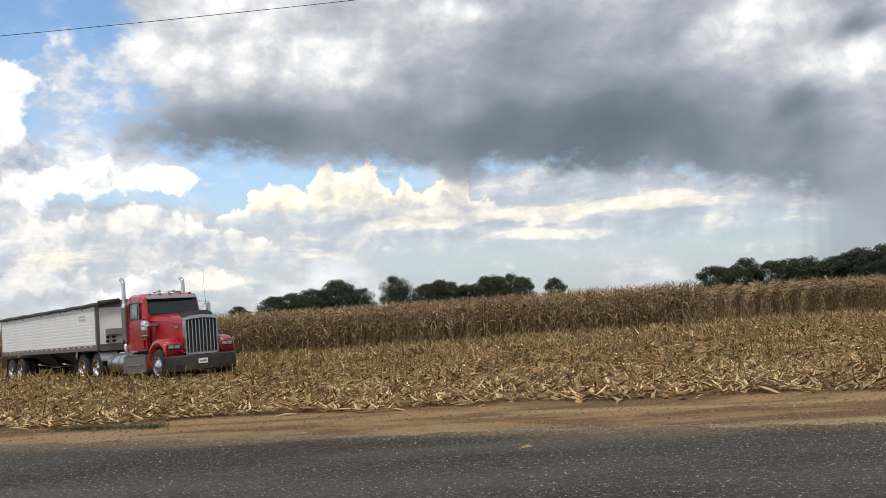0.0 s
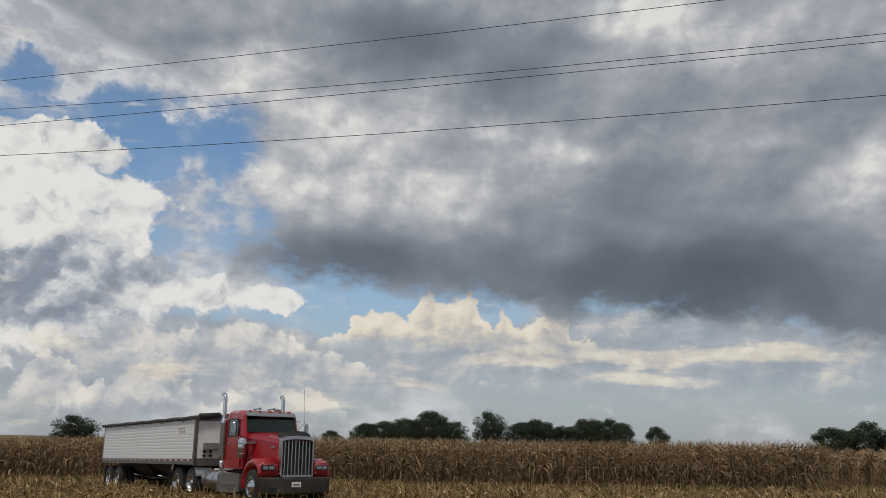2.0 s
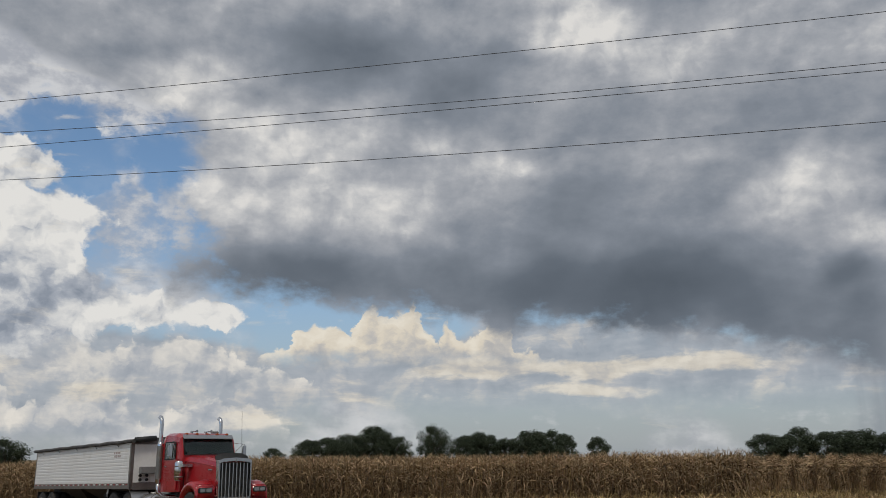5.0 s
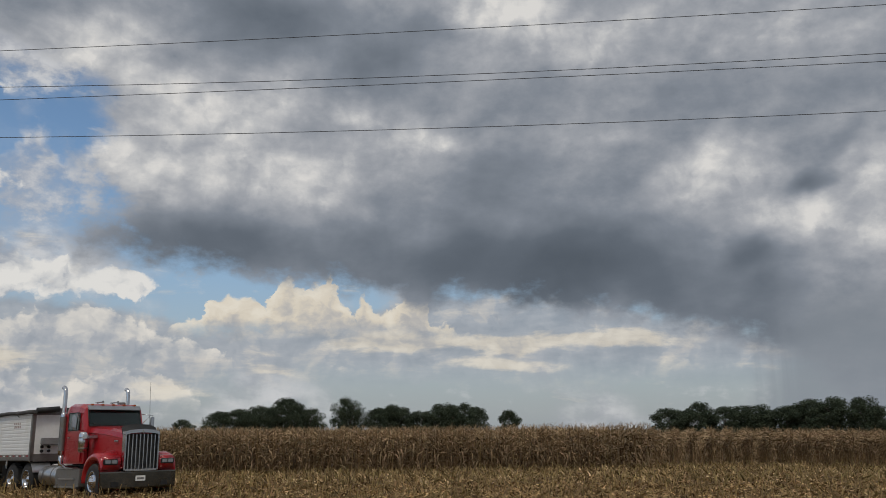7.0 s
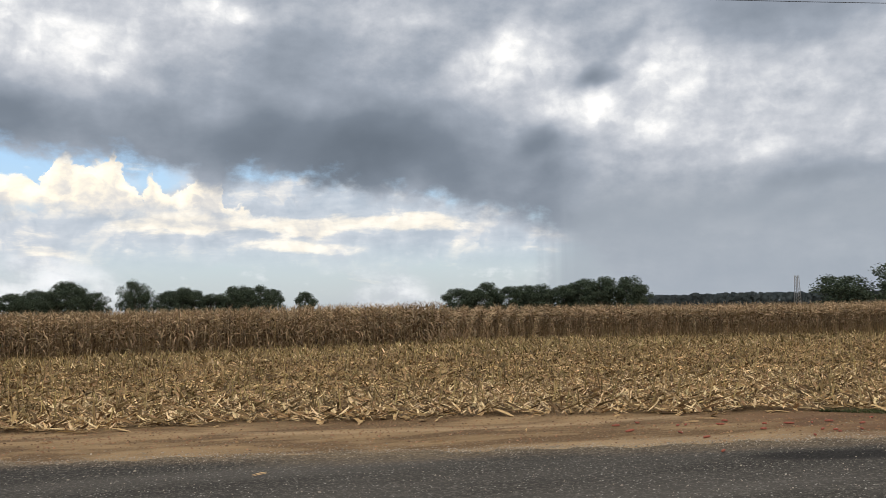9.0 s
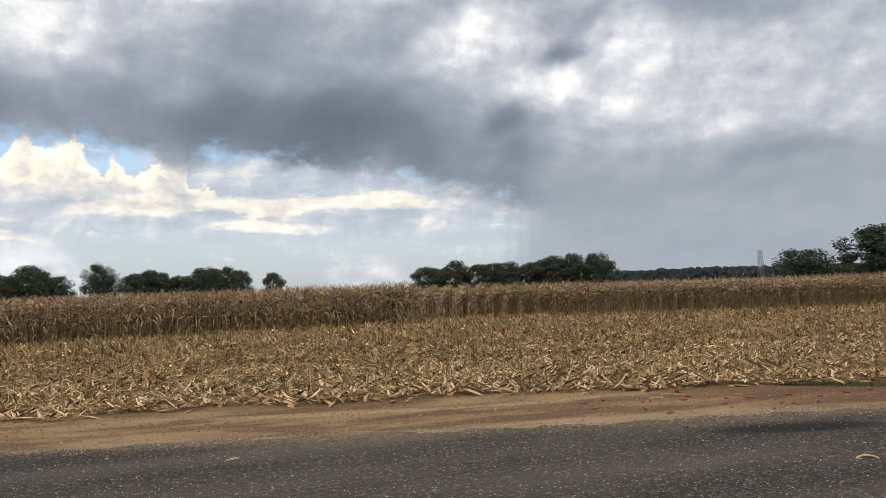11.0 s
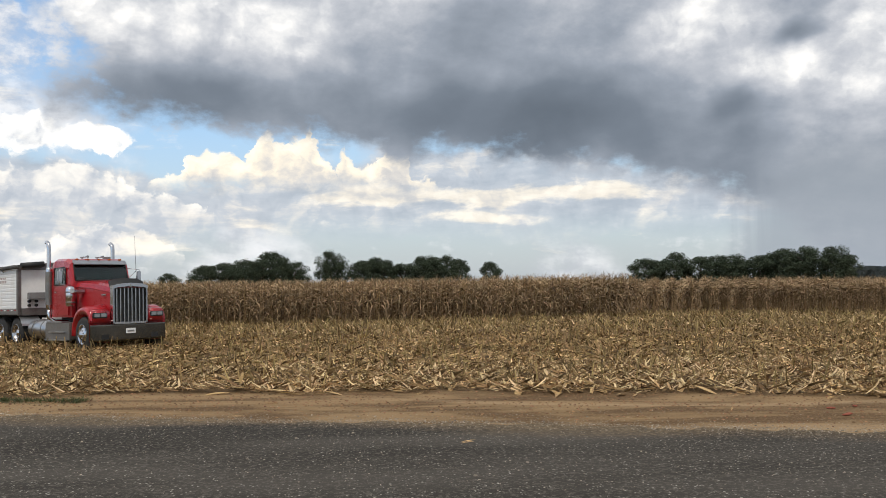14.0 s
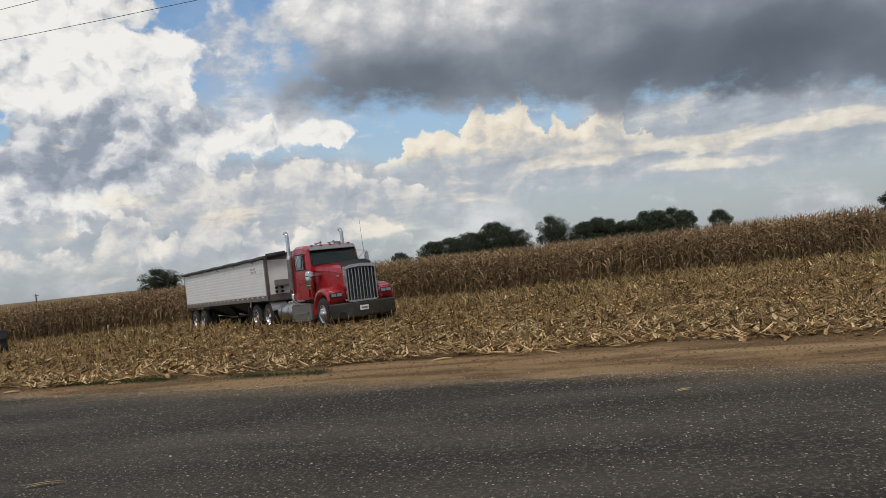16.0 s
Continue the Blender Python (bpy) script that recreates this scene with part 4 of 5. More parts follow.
def build_tractor():
    t = new("semi_truck")
    t.matrix_world = RIG
    tagged(t, "red conventional semi tractor with chrome grille and stacks, parked in stubble", "truck")
    # frame
    bm = bmesh.new()
    for s in (-1, 1):
        box(bm, 0.35, -7.1, s * 0.38, s * 0.46, 0.68, 0.95)
    for x in (0.3, -1.5, -3.2, -4.9, -6.2, -7.0):
        box(bm, x - 0.06, x + 0.06, -0.38, 0.38, 0.70, 0.90)
    box(bm, -0.6, -5.4, -0.3, 0.3, 0.55, 0.8, 0.05)
    for x in (0.0, -4.9, -6.22):
        tube(bm, [(x, -0.9, 0.51), (x, 0.9, 0.51)], 0.07 if x == 0 else 0.11, 10)
    part("chassis", bm, BLACK, t, "black frame rails and axles")
    # wheels
    for s in (-1, 1):
        wheel(t, 0.0, s * 1.20, s)
        for x in (-4.9, -6.22):
            wheel(t, x, s * 1.22, s, True)
            bm = bmesh.new()
            lathe(bm, [(0.29, 0), (0.45, 0), (0.50, -0.05), (0.51, -0.15), (0.50, -0.25), (0.45, -0.29), (0.29, -0.29)], s, (x, s * 0.90, 0.51))
            part("inner_tyre", bm, RUBBER, t)
    # bumper
    bm = bmesh.new()
    prof = [(-1.20, 0.50), (-1.18, 0.535), (-1.0, 0.565), (-0.5, 0.60), (0.5, 0.60), (1.0, 0.565), (1.18, 0.535), (1.20, 0.50)]
    loft(bm, [[(x, y, 0.29), (x + 0.02, y, 0.33), (x + 0.02, y, 0.75), (x, y, 0.785), (x - 0.05, y, 0.785), (x - 0.05, y, 0.29)] for y, x in prof])
    bumper = part("bumper", bm, BUMPER, t, "broad polished steel bumper, dusty, with reflected ground brown in its colour")
    # black blocks on the bumper face paint the shade of the tow openings
    for y in (-0.78, 0.78):
        bm = boxed(0.58, 0.612, y - 0.11, y + 0.11, 0.36, 0.50, 0.004)
        part("tow_pocket", bm, BLACK, bumper)
    pl = part("number_plate", boxed(0.622, 0.634, -0.155, 0.155, 0.50, 0.655, 0.003), WHITE, bumper, "white plate with a dark bar")
    part("plate_bar", boxed(0.635, 0.638, -0.11, 0.11, 0.55, 0.60, 0.0), GREYBOX, pl)
    # grille
    bm = bmesh.new()
    for y0, y1 in ((-0.55, -0.505), (0.505, 0.55)):
        box(bm, 0.42, 0.64, y0, y1, 0.80, 1.90, 0.02)
    loft(bm, [[(0.42, y, z), (0.64, y, z), (0.64, y, z + 0.10), (0.42, y, z + 0.10)] for y, z in ((-0.55, 1.85), (-0.4, 1.895), (0, 1.925), (0.4, 1.895), (0.55, 1.85))])
    box(bm, 0.45, 0.63, -0.5, 0.5, 0.79, 0.85, 0.01)
    shell = part("grille_shell", bm, CHROME, t, "chrome radiator surround")
    part("grille_screen", boxed(0.44, 0.50, -0.51, 0.51, 0.85, 1.88, 0.0), SCREEN, shell, "dark grey mesh screen")
    for i in range(8):
        y = -0.42 + i * 0.12
        part("grille_bar", boxed(0.50, 0.60, y - 0.014, y + 0.014, 0.85, 1.875 - 0.05 * abs(y), 0.004), CHROME, shell)
    bm = bmesh.new()
    loft(bm, [[(0.635, -0.05 * k, 1.93), (0.655, 0, 1.89), (0.635, 0.05 * k, 1.93), (0.64, 0, 2.02)] for k in (1.0, 0.6)])
    part("hood_emblem", bm, DULL, shell)
    # hood
    bm = bmesh.new()
    loops = []
    for x, w, zt, zb in ((0.46, 0.53, 1.95, 1.10), (0.1, 0.60, 2.02, 1.06), (-0.5, 0.70, 2.11, 1.04), (-1.22, 0.84, 2.16, 1.02)):
        loops.append([(x, -w, zb), (x, -w, zt - 0.22), (x, -w * 0.93, zt - 0.07), (x, -w * 0.7, zt - 0.015), (x, 0, zt + 0.01), (x, w * 0.7, zt - 0.015), (x, w * 0.93, zt - 0.07), (x, w, zt - 0.22), (x, w, zb)])
    loft(bm, loops)
    hood = part("hood", bm, RED, t, "long red hood with flat sides")
    for s in (-1, 1):
        bm = bmesh.new()
        tube(bm, [(-1.19, s * 0.842, 1.06), (-1.19, s * 0.842, 1.95)], 0.009, 5)
        part("hood_seam", bm, BLACK, hood)
        bm = bmesh.new()
        tube(bm, [(0.40, s * 0.545, 1.76), (-0.5, s * 0.705, 1.90), (-1.18, s * 0.842, 1.95)], 0.012, 5)
        part("hood_crease", bm, RED, hood)
    for s in (-1, 1):
        bm = bmesh.new()
        box(bm, 0.0, 0.30, s * 0.60, s * 0.618, 1.66, 1.70, 0.006)
        part("name_badge", bm, CHROME, hood)
    # bug shield
    bm = bmesh.new()
    loft(bm, [[(0.46, y, 1.95 + d), (0.33, y, 2.16 + d), (0.31, y, 2.155 + d), (0.42, y, 1.94 + d)] for y, d in ((-0.55, -0.08), (-0.35, 0), (0, 0.02), (0.35, 0), (0.55, -0.08))])
    part("bug_shield", bm, BLACK, hood, "dark smoked bug shield")
    # fenders
    for s in (-1, 1):
        bm = bmesh.new()
        loops = []
        for a in range(-22, 203, 15):
            c, sn = math.cos(radians(a)), math.sin(radians(a))
            r0, r1 = 0.60, 0.70 + 0.05 * max(0.0, sn)
            rx = 0.62 if c > 0 else 0.66
            zi = 0.55
            q = [(c * rx, s * 1.20, zi + sn * r0), (c * (rx + 0.05), s * 1.205, zi + sn * r1), (c * (rx + 0.06), s * 1.10, zi + sn * (r1 + 0.05)), (c * (rx + 0.04), s * 0.86, zi + sn * (r1 + 0.05)), (c * (rx - 0.04), s * 0.60, zi + sn * (r1 + 0.12)), (c * rx, s * 0.55, zi + sn * r0)]
            loops.append([(min(p[0], 0.48), p[1], p[2]) for p in q])
        loft(bm, loops)
        part("fender", bm, RED, t, "rounded red front fender", True)
        bm = bmesh.new()
        frustum(bm, 0.30, 0.52, (s * 0.58, s * 1.19, 0.80, 1.27), (s * 0.57, s * 1.16, 0.80, 1.20))
        bmesh.ops.bevel(bm, geom=bm.edges[:], offset=0.05, segments=3, affect="EDGES")
        pod = part("fender_nose", bm, RED, t, "", True)
        hl = part("headlight", boxed(0.49, 0.545, s * 0.68, s * 1.13, 0.985, 1.15, 0.02), BLACK, t, "dark headlight housing with clear lamps")
        for y in (0.80, 1.0):
            part("lamp", boxed(0.535, 0.556, s * y - 0.085, s * y + 0.085, 1.02, 1.125, 0.01), LAMP, hl)
    # cab shell
    bm = bmesh.new()
    loops = []
    for x, w, zt in ((-1.22, 0.90, 2.16), (-1.30, 0.92, 2.45), (-1.42, 0.93, 2.76), (-1.75, 0.95, 2.86), (-2.45, 0.95, 2.88), (-2.62, 0.94, 2.82)):
        loops.append([(x, -w - 0.05, 1.02), (x, -w - 0.06, 1.9), (x, -w - 0.05, zt - 0.35) if zt > 2.3 else (x, -w - 0.05, 2.0), (x, -w, zt - 0.08), (x, -w + 0.12, zt), (x, w - 0.12, zt), (x, w, zt - 0.08), (x, w + 0.05, zt - 0.35) if zt > 2.3 else (x, w + 0.05, 2.0), (x, w + 0.06, 1.9), (x, w + 0.05, 1.02)])
    loft(bm, loops)
    cab = part("cab", bm, RED, t, "red day cab", False)
    # windscreen, two panes with frame
    for s in (-1, 1):
        bm = bmesh.new()
        q = [(-1.165, s * 0.002, 2.17), (-1.190, s * 0.83, 2.19), (-1.368, s * 0.81, 2.66), (-1.345, s * 0.002, 2.68)]
        loft(bm, [[(p[0] + d, p[1], p[2]) for p in q] for d in (0.0, 0.012)])
        part("windscreen", bm, GLASS, cab, "greenish windscreen glass reflecting the sky")
    # dark sheet over the shell, in place of the dim space behind the glass
    bm = bmesh.new()
    loft(bm, [[(-1.205 + d, -0.84, 2.18), (-1.205 + d, 0.84, 2.18), (-1.385 + d, 0.82, 2.67), (-1.385 + d, -0.82, 2.67)] for d in (0.0, 0.006)])
    part("windscreen_backing", bm, INSIDE, cab)
    bm = bmesh.new()
    for s in (-1, 1):
        tube(bm, [(-1.20, s * 0.86, 2.17), (-1.385, s * 0.84, 2.68)], 0.02, 6)
    tube(bm, [(-1.20, -0.86, 2.165), (-1.175, 0, 2.155), (-1.20, 0.86, 2.165)], 0.02, 6)
    part("windscreen_frame", bm, BLACK, cab)
    for y in (-0.42, 0.38):
        bm = bmesh.new()
        tube(bm, [(-1.17, y, 2.17), (-1.20, y - 0.36, 2.24)], 0.012, 5)
        part("wiper", bm, BLACK, cab)
    # visor
    bm = bmesh.new()
    loft(bm, [[(-1.40, y, 2.72), (-1.16 - d, y, 2.66), (-1.16 - d, y, 2.685), (-1.40, y, 2.80)] for y, d in ((-0.86, 0.12), (-0.7, 0.06), (0, 0.03), (0.7, 0.06), (0.86, 0.12))])
    part("sun_visor", bm, STEEL, cab, "brushed metal sun visor")
    for y in (-0.7, -0.35, 0.0, 0.35, 0.7):
        bm = boxed(-1.52, -1.40, y - 0.04, y + 0.04, 2.80, 2.855, 0.015)
        part("marker_lamp", bm, AMBER, cab)
    for y in (-0.25, 0.25):
        bm = bmesh.new()
        tube(bm, [(-2.2, y, 2.93), (-1.8, y, 2.93), (-1.68, y, 2.93)], [0.02, 0.022, 0.045], 10)
        box(bm, -2.1, -2.05, y - 0.02, y + 0.02, 2.86, 2.94)
        part("air_horn", bm, STEEL, cab)
    bm = boxed(-2.35, -2.15, 0.55, 0.75, 2.86, 2.96, 0.02)
    part("roof_light", bm, GREYBOX, cab)
    # doors
    for s in (-1, 1):
        d = part("door", boxed(-2.36, -1.36, s * 1.0, s * 1.022, 1.08, 2.02, 0.01), RED, cab, "red door")
        part("door_window", boxed(-2.28, -1.56, s * 1.024, s * 1.030, 2.06, 2.56, 0.0), GLASS, cab, "dark side window")
        # same dark stand-in for the unlit cab behind each side window
        part("window_backing", boxed(-2.3, -1.54, s * 1.0, s * 1.02, 2.05, 2.57, 0.0), INSIDE, cab)
        bm = bmesh.new()
        pts = [(-1.53, s * 1.03, 2.04), (-2.31, s * 1.03, 2.04), (-2.31, s * 1.025, 2.58), (-1.60, s * 1.025, 2.58), (-1.53, s * 1.03, 2.04)]
        tube(bm, pts, 0.018, 6)
        part("window_frame", bm, BLACK, d)
        bm = bmesh.new()
        tube(bm, [(-1.72, s * 1.034, 2.05), (-1.66, s * 1.034, 2.57)], 0.012, 5)
        part("vent_pillar", bm, BLACK, d)
        part("door_handle", boxed(-2.28, -2.14, s * 1.022, s * 1.05, 1.80, 1.84, 0.008), CHROME, d)
        bm = bmesh.new()
        tube(bm, [(-1.30, s * 0.96, 2.02), (-1.30, s * 1.30, 2.04), (-1.30, s * 1.30, 2.50), (-1.45, s * 0.95, 2.55)], 0.012, 6)
        tube(bm, [(-1.30, s * 1.22, 2.50), (-1.42, s * 0.96, 2.20)], 0.010, 6)
        arm = part("mirror_arm", bm, CHROME, t)
        part("mirror", boxed(-1.34, -1.28, s * 1.23, s * 1.36, 2.12, 2.46, 0.02), CHROME, t, "upright chrome door mirror")
        part("mirror_glass", boxed(-1.35, -1.341, s * 1.24, s * 1.35, 2.14, 2.44, 0.0), LAMP, arm)
        # air cleaner
        bm = bmesh.new()
        y = s * 1.08
        tube(bm, [(-1.05, y, 1.36), (-1.05, y, 1.40), (-1.05, y, 1.90), (-1.05, y, 1.96), (-1.05, y, 1.98)], [0.10, 0.135, 0.135, 0.10, 0.05], 20)
        ac = part("air_cleaner", bm, CHROME, t, "round chrome air cleaner")
        for z in (1.48, 1.80):
            bm = bmesh.new()
            tube(bm, [(-1.05, y, z - 0.02), (-1.05, y, z + 0.02)], 0.141, 20)
            part("strap", bm, DULL, ac)
        bm = bmesh.new()
        frustum(bm, -0.88, -0.74, (s * 0.78, s * 1.16, 1.74, 1.88), (s * 0.78, s * 1.10, 1.78, 1.86))
        part("air_intake", bm, CHROME, ac)
        # stack
        bm = bmesh.new()
        y, x = s * 1.06, -2.66
        tube(bm, [(-2.3, s * 0.6, 0.85), (-2.6, s * 0.9, 0.88), (x, y, 1.02), (x, y, 1.35)], 0.065, 14)
        tube(bm, [(x, y, 1.3), (x, y, 2.55), (x, y, 2.62)], [0.095, 0.095, 0.07], 18)
        tube(bm, [(x, y, 2.55), (x, y, 3.22), (x - 0.02, y, 3.34), (x - 0.09, y, 3.41), (x - 0.16, y, 3.43)], 0.066, 16, False)
        st = part("exhaust_pipe", bm, CHROME, t, "tall chrome exhaust stack with curved tip")
        bm = bmesh.new()
        tube(bm, [(x, y, 1.42), (x, y, 2.48)], 0.105, 18, False)
        part("heat_shield", bm, DULL, st, "dull perforated heat shield")
        # step box and tank
        bx = part("battery_box", boxed(-0.82, -2.55, s * 0.86, s * 1.22, 0.34, 0.86, 0.02), DULL, t, "dusty aluminium step box below the door")
        part("step", boxed(-1.1, -2.25, s * 1.2, s * 1.27, 0.55, 0.59, 0.01), STEEL, bx)
        part("step", boxed(-0.9, -2.5, s * 1.1, s * 1.28, 0.30, 0.35, 0.01), STEEL, bx)
        part("step", boxed(-1.3, -2.4, s * 1.0, s * 1.24, 0.86, 0.90, 0.01), STEEL, bx)
        bm = bmesh.new()
        tube(bm, [(-2.66, s * 0.90, 0.64), (-2.70, s * 0.90, 0.64), (-3.92, s * 0.90, 0.64), (-3.96, s * 0.90, 0.64)], [0.27, 0.315, 0.315, 0.27], 24)
        tk = part("fuel_tank", bm, STEEL, t, "round polished fuel tank")
        for x in (-2.95, -3.6):
            bm = bmesh.new()
            tube(bm, [(x - 0.03, s * 0.90, 0.64), (x + 0.03, s * 0.90, 0.64)], 0.325, 24)
            part("tank_strap", bm, DULL, tk)
        bm = bmesh.new()
        arch(bm, -4.9, s * 0.62, s * 1.24, 0.53, 0.60, 0.615, 20, 95)
        box(bm, -4.9, -5.1, s * 0.62, s * 1.24, 1.13, 1.145)
        part("quarter_fender", bm, STEEL, t, "bright quarter fender")
        part("mud_flap", boxed(-6.98, -7.0, s * 0.62, s * 1.24, 0.25, 0.95, 0.0), BLACK, t)
    part("deck_plate", boxed(-2.75, -4.3, -0.62, 0.62, 0.96, 1.0, 0.005), STEEL, t)
    bm = bmesh.new()
    tube(bm, [(-5.55, 0, 1.02), (-5.55, 0, 1.10)], 0.48, 20)
    box(bm, -5.0, -6.1, -0.42, 0.42, 0.95, 1.03)
    part("fifth_wheel", bm, BLACK, t)
    bm = bmesh.new()
    tube(bm, [(-1.32, 1.22, 2.05), (-1.32, 1.18, 2.9), (-1.36, 1.18, 3.62)], [0.008, 0.006, 0.004], 5)
    part("antenna", bm, BLACK, t, "thin whip aerial")
    for z in (2.35,):
        bm = bmesh.new()
        for y in (-0.3, 0.0, 0.3):
            tube(bm, [(-2.64, y, 1.5), (-3.2, y, 1.15), (-4.2, y * 0.5, 1.2)], 0.018, 6)
        part("air_line", bm, BLACK, t)


def build_trailer():
    t = new("grain_trailer")
    t.matrix_world = RIG
    tagged(t, "white ribbed hopper grain trailer with a dark tarp, hitched up", "trailer")
    x0, x1, w, zb, zt = -4.55, -15.55, 1.28, 1.31, 2.61
    # sides: horizontal ribbed panels, one by one
    n = 11
    for s in (-1, 1):
        for i in range(n):
            za, zc = zb + (zt - zb) * i / n, zb + (zt - zb) * (i + 1) / n
            bm = bmesh.new()
            loft(bm, [[(x, s * (w - 0.004), za), (x, s * w, za + 0.004), (x, s * (w + 0.004), za + 0.03), (x, s * (w + 0.004), zc - 0.03), (x, s * w, zc - 0.004), (x, s * (w - 0.004), zc), (x, s * (w - 0.03), zc), (x, s * (w - 0.03), za)] for x in (x0 - 0.10, -8.1, -11.7, x1)])
            part("side_panel", bm, WHITE, t, "white ribbed side panel" if i == 0 else "")
        bm = bmesh.new()
        box(bm, x0 + 0.02, x1, s * (w - 0.08), s * (w + 0.015), 1.12, zb, 0.01)
        rail = part("bottom_rail", bm, DULL, t, "grey bottom rail")
        for i in range(37):
            xa = x0 - 0.15 - i * 0.29
            part("reflector_tape", boxed(xa, xa - 0.15, s * (w + 0.016), s * (w + 0.020), 1.245, 1.29, 0.0), WHITE if i % 2 else TAPE_RED, rail)
        part("top_rail", boxed(x0, x1, s * (w - 0.05), s * (w + 0.03), zt, zt + 0.08, 0.01), STEEL, t)
        part("corner_post", boxed(x0 + 0.02, x0 - 0.13, s * (w - 0.1), s * (w + 0.02), 1.10, zt + 0.05, 0.02), DULL, t, "dull metal corner post")
        part("rear_post", boxed(x1 + 0.10, x1 - 0.02, s * (w - 0.1), s * (w + 0.012), 1.10, zt + 0.05, 0.02), DULL, t)
    # front and rear wall
    part("front_wall", boxed(x0, x0 - 0.05, -w + 0.1, w - 0.1, zb + 0.02, zt, 0.0), WHITE, t, "plain white front wall")
    part("front_sill", boxed(x0 + 0.03, x0 - 0.1, -w + 0.1, w - 0.1, 1.08, zb + 0.02, 0.01), DULL, t)
    part("rear_wall", boxed(x1, x1 + 0.05, -w + 0.1, w - 0.1, zb, zt, 0.0), WHITE, t)
    # front cap of the tarp, a low peak
    for x in (x0, x1 + 0.04):
        bm = bmesh.new()
        loft(bm, [[(x - d, -w, zt), (x - d, w, zt), (x - d, w, zt + 0.06), (x - d, 0.6, zt + 0.21), (x - d, 0.0, zt + 0.25), (x - d, -0.6, zt + 0.21), (x - d, -w, zt + 0.06)] for d in (0.0, 0.04)])
        part("tarp_cap", bm, GREYBOX if x == x0 else TARP, t, "grey end cap below the tarp")
    bm = bmesh.new()
    loops = []
    m = 24
    for i in range(m + 1):
        x = x0 + 0.05 + (x1 - x0 - 0.1) * i / m
        sag = 0.05 * math.sin(i * math.pi / 2) ** 2
        ys = (-w - 0.02, -0.9, -0.45, 0.0, 0.45, 0.9, w + 0.02)
        zs = (0.09, 0.16, 0.23 - sag, 0.27 - sag, 0.23 - sag, 0.16, 0.09)
        loops.append([(x, y, zt + z) for y, z in zip(ys, zs)] + [(x, y, zt + z - 0.012) for y, z in zip(reversed(ys), reversed(zs))])
    loft(bm, loops)
    part("tarp", bm, TARP, t, "dark weathered tarp over the load box", True)
    bm = bmesh.new()
    pts = [(x0 + 0.25 + (x1 - x0 - 0.4) * i / 20, -w - 0.05, zt + 0.10 + 0.012 * math.sin(i * 1.9)) for i in range(21)]
    tube(bm, pts, 0.065, 12)
    roll = part("tarp_roll", bm, TARP, t, "rolled tarp tube along the side")
    for i in range(5):
        x = x0 - 1.2 - i * 2.2
        bm = bmesh.new()
        tube(bm, [(x, -w - 0.06, zt + 0.16), (x, -w - 0.12, zt + 0.08), (x, -w - 0.02, zt - 0.05)], 0.012, 6)
        part("tarp_strap", bm, BLACK, roll)
    bm = bmesh.new()
    tube(bm, [(x0 + 0.12, -w + 0.05, zt + 0.14), (x0 + 0.12, -0.5, zt + 0.2)], 0.10, 12)
    part("tarp_motor", bm, BLACK, t)
    # gear on the front wall
    part("gear_box", boxed(x0 + 0.02, x0 + 0.22, -1.0, -0.35, 1.62, 1.85, 0.02), GREYBOX, t, "grey box bolted to the front wall")
    for y, z in ((-0.95, 1.42), (-0.72, 1.42), (-0.95, 1.56), (-0.72, 1.56)):
        bm = bmesh.new()
        tube(bm, [(x0 + 0.03, y, z), (x0 + 0.10, y, z)], 0.05, 10)
        part("hose_coupling", bm, BLACK, t)
    bm = bmesh.new()
    for y in (0.45, 0.85):
        tube(bm, [(x0 + 0.12, y, 1.2), (x0 + 0.12, y, 2.75)], 0.018, 6)
    for i in range(6):
        tube(bm, [(x0 + 0.12, 0.45, 1.3 + 0.24 * i), (x0 + 0.12, 0.85, 1.3 + 0.24 * i)], 0.014, 6)
    part("ladder", bm, STEEL, t)
    # faded print on the side
    for i in range(4):
        xa = -5.55 - i * 0.16
        part("print_bar", boxed(xa, xa - 0.11, -w - 0.0045, -w - 0.0075, 2.20, 2.28, 0.0), FADED, t)
        part("print_bar", boxed(xa - 0.05, xa - 0.16, -w - 0.0045, -w - 0.0075, 2.32, 2.39, 0.0), FADED, t)
    # hoppers
    for xa, xb in ((-7.0, -9.6), (-9.8, -12.4)):
        bm = bmesh.new()
        xm = (xa + xb) / 2
        loft(bm, [[(xa, -w + 0.1, 1.13), (xb, -w + 0.1, 1.13), (xb, w - 0.1, 1.13), (xa, w - 0.1, 1.13)], [(xm + 0.45, -0.45, 0.58), (xm - 0.45, -0.45, 0.58), (xm - 0.45, 0.45, 0.58), (xm + 0.45, 0.45, 0.58)]])
        hp = part("hopper", bm, BLACK, t, "dark sloped hopper bottom")
        part("trap_door", boxed(xm + 0.5, xm - 0.55, -0.5, 0.5, 0.52, 0.58, 0.01), GREYBOX, hp)
        bm = bmesh.new()
        tube(bm, [(xm, -0.5, 0.56), (xm, -1.2, 0.70)], 0.02, 6)
        part("crank_rod", bm, STEEL, hp)
    part("subframe", boxed(-4.6, -7.0, -1.0, 1.0, 1.06, 1.13, 0.01), BLACK, t)
    bm = bmesh.new()
    for s in (-1, 1):
        box(bm, -12.2, -15.1, s * 0.45, s * 0.58, 0.78, 1.12)
    for x in (-13.25, -14.5):
        tube(bm, [(x, -0.95, 0.5), (x, 0.95, 0.5)], 0.075, 10)
        box(bm, x - 0.06, x + 0.06, -0.6, 0.6, 0.5, 0.85)
    part("suspension", bm, BLACK, t)
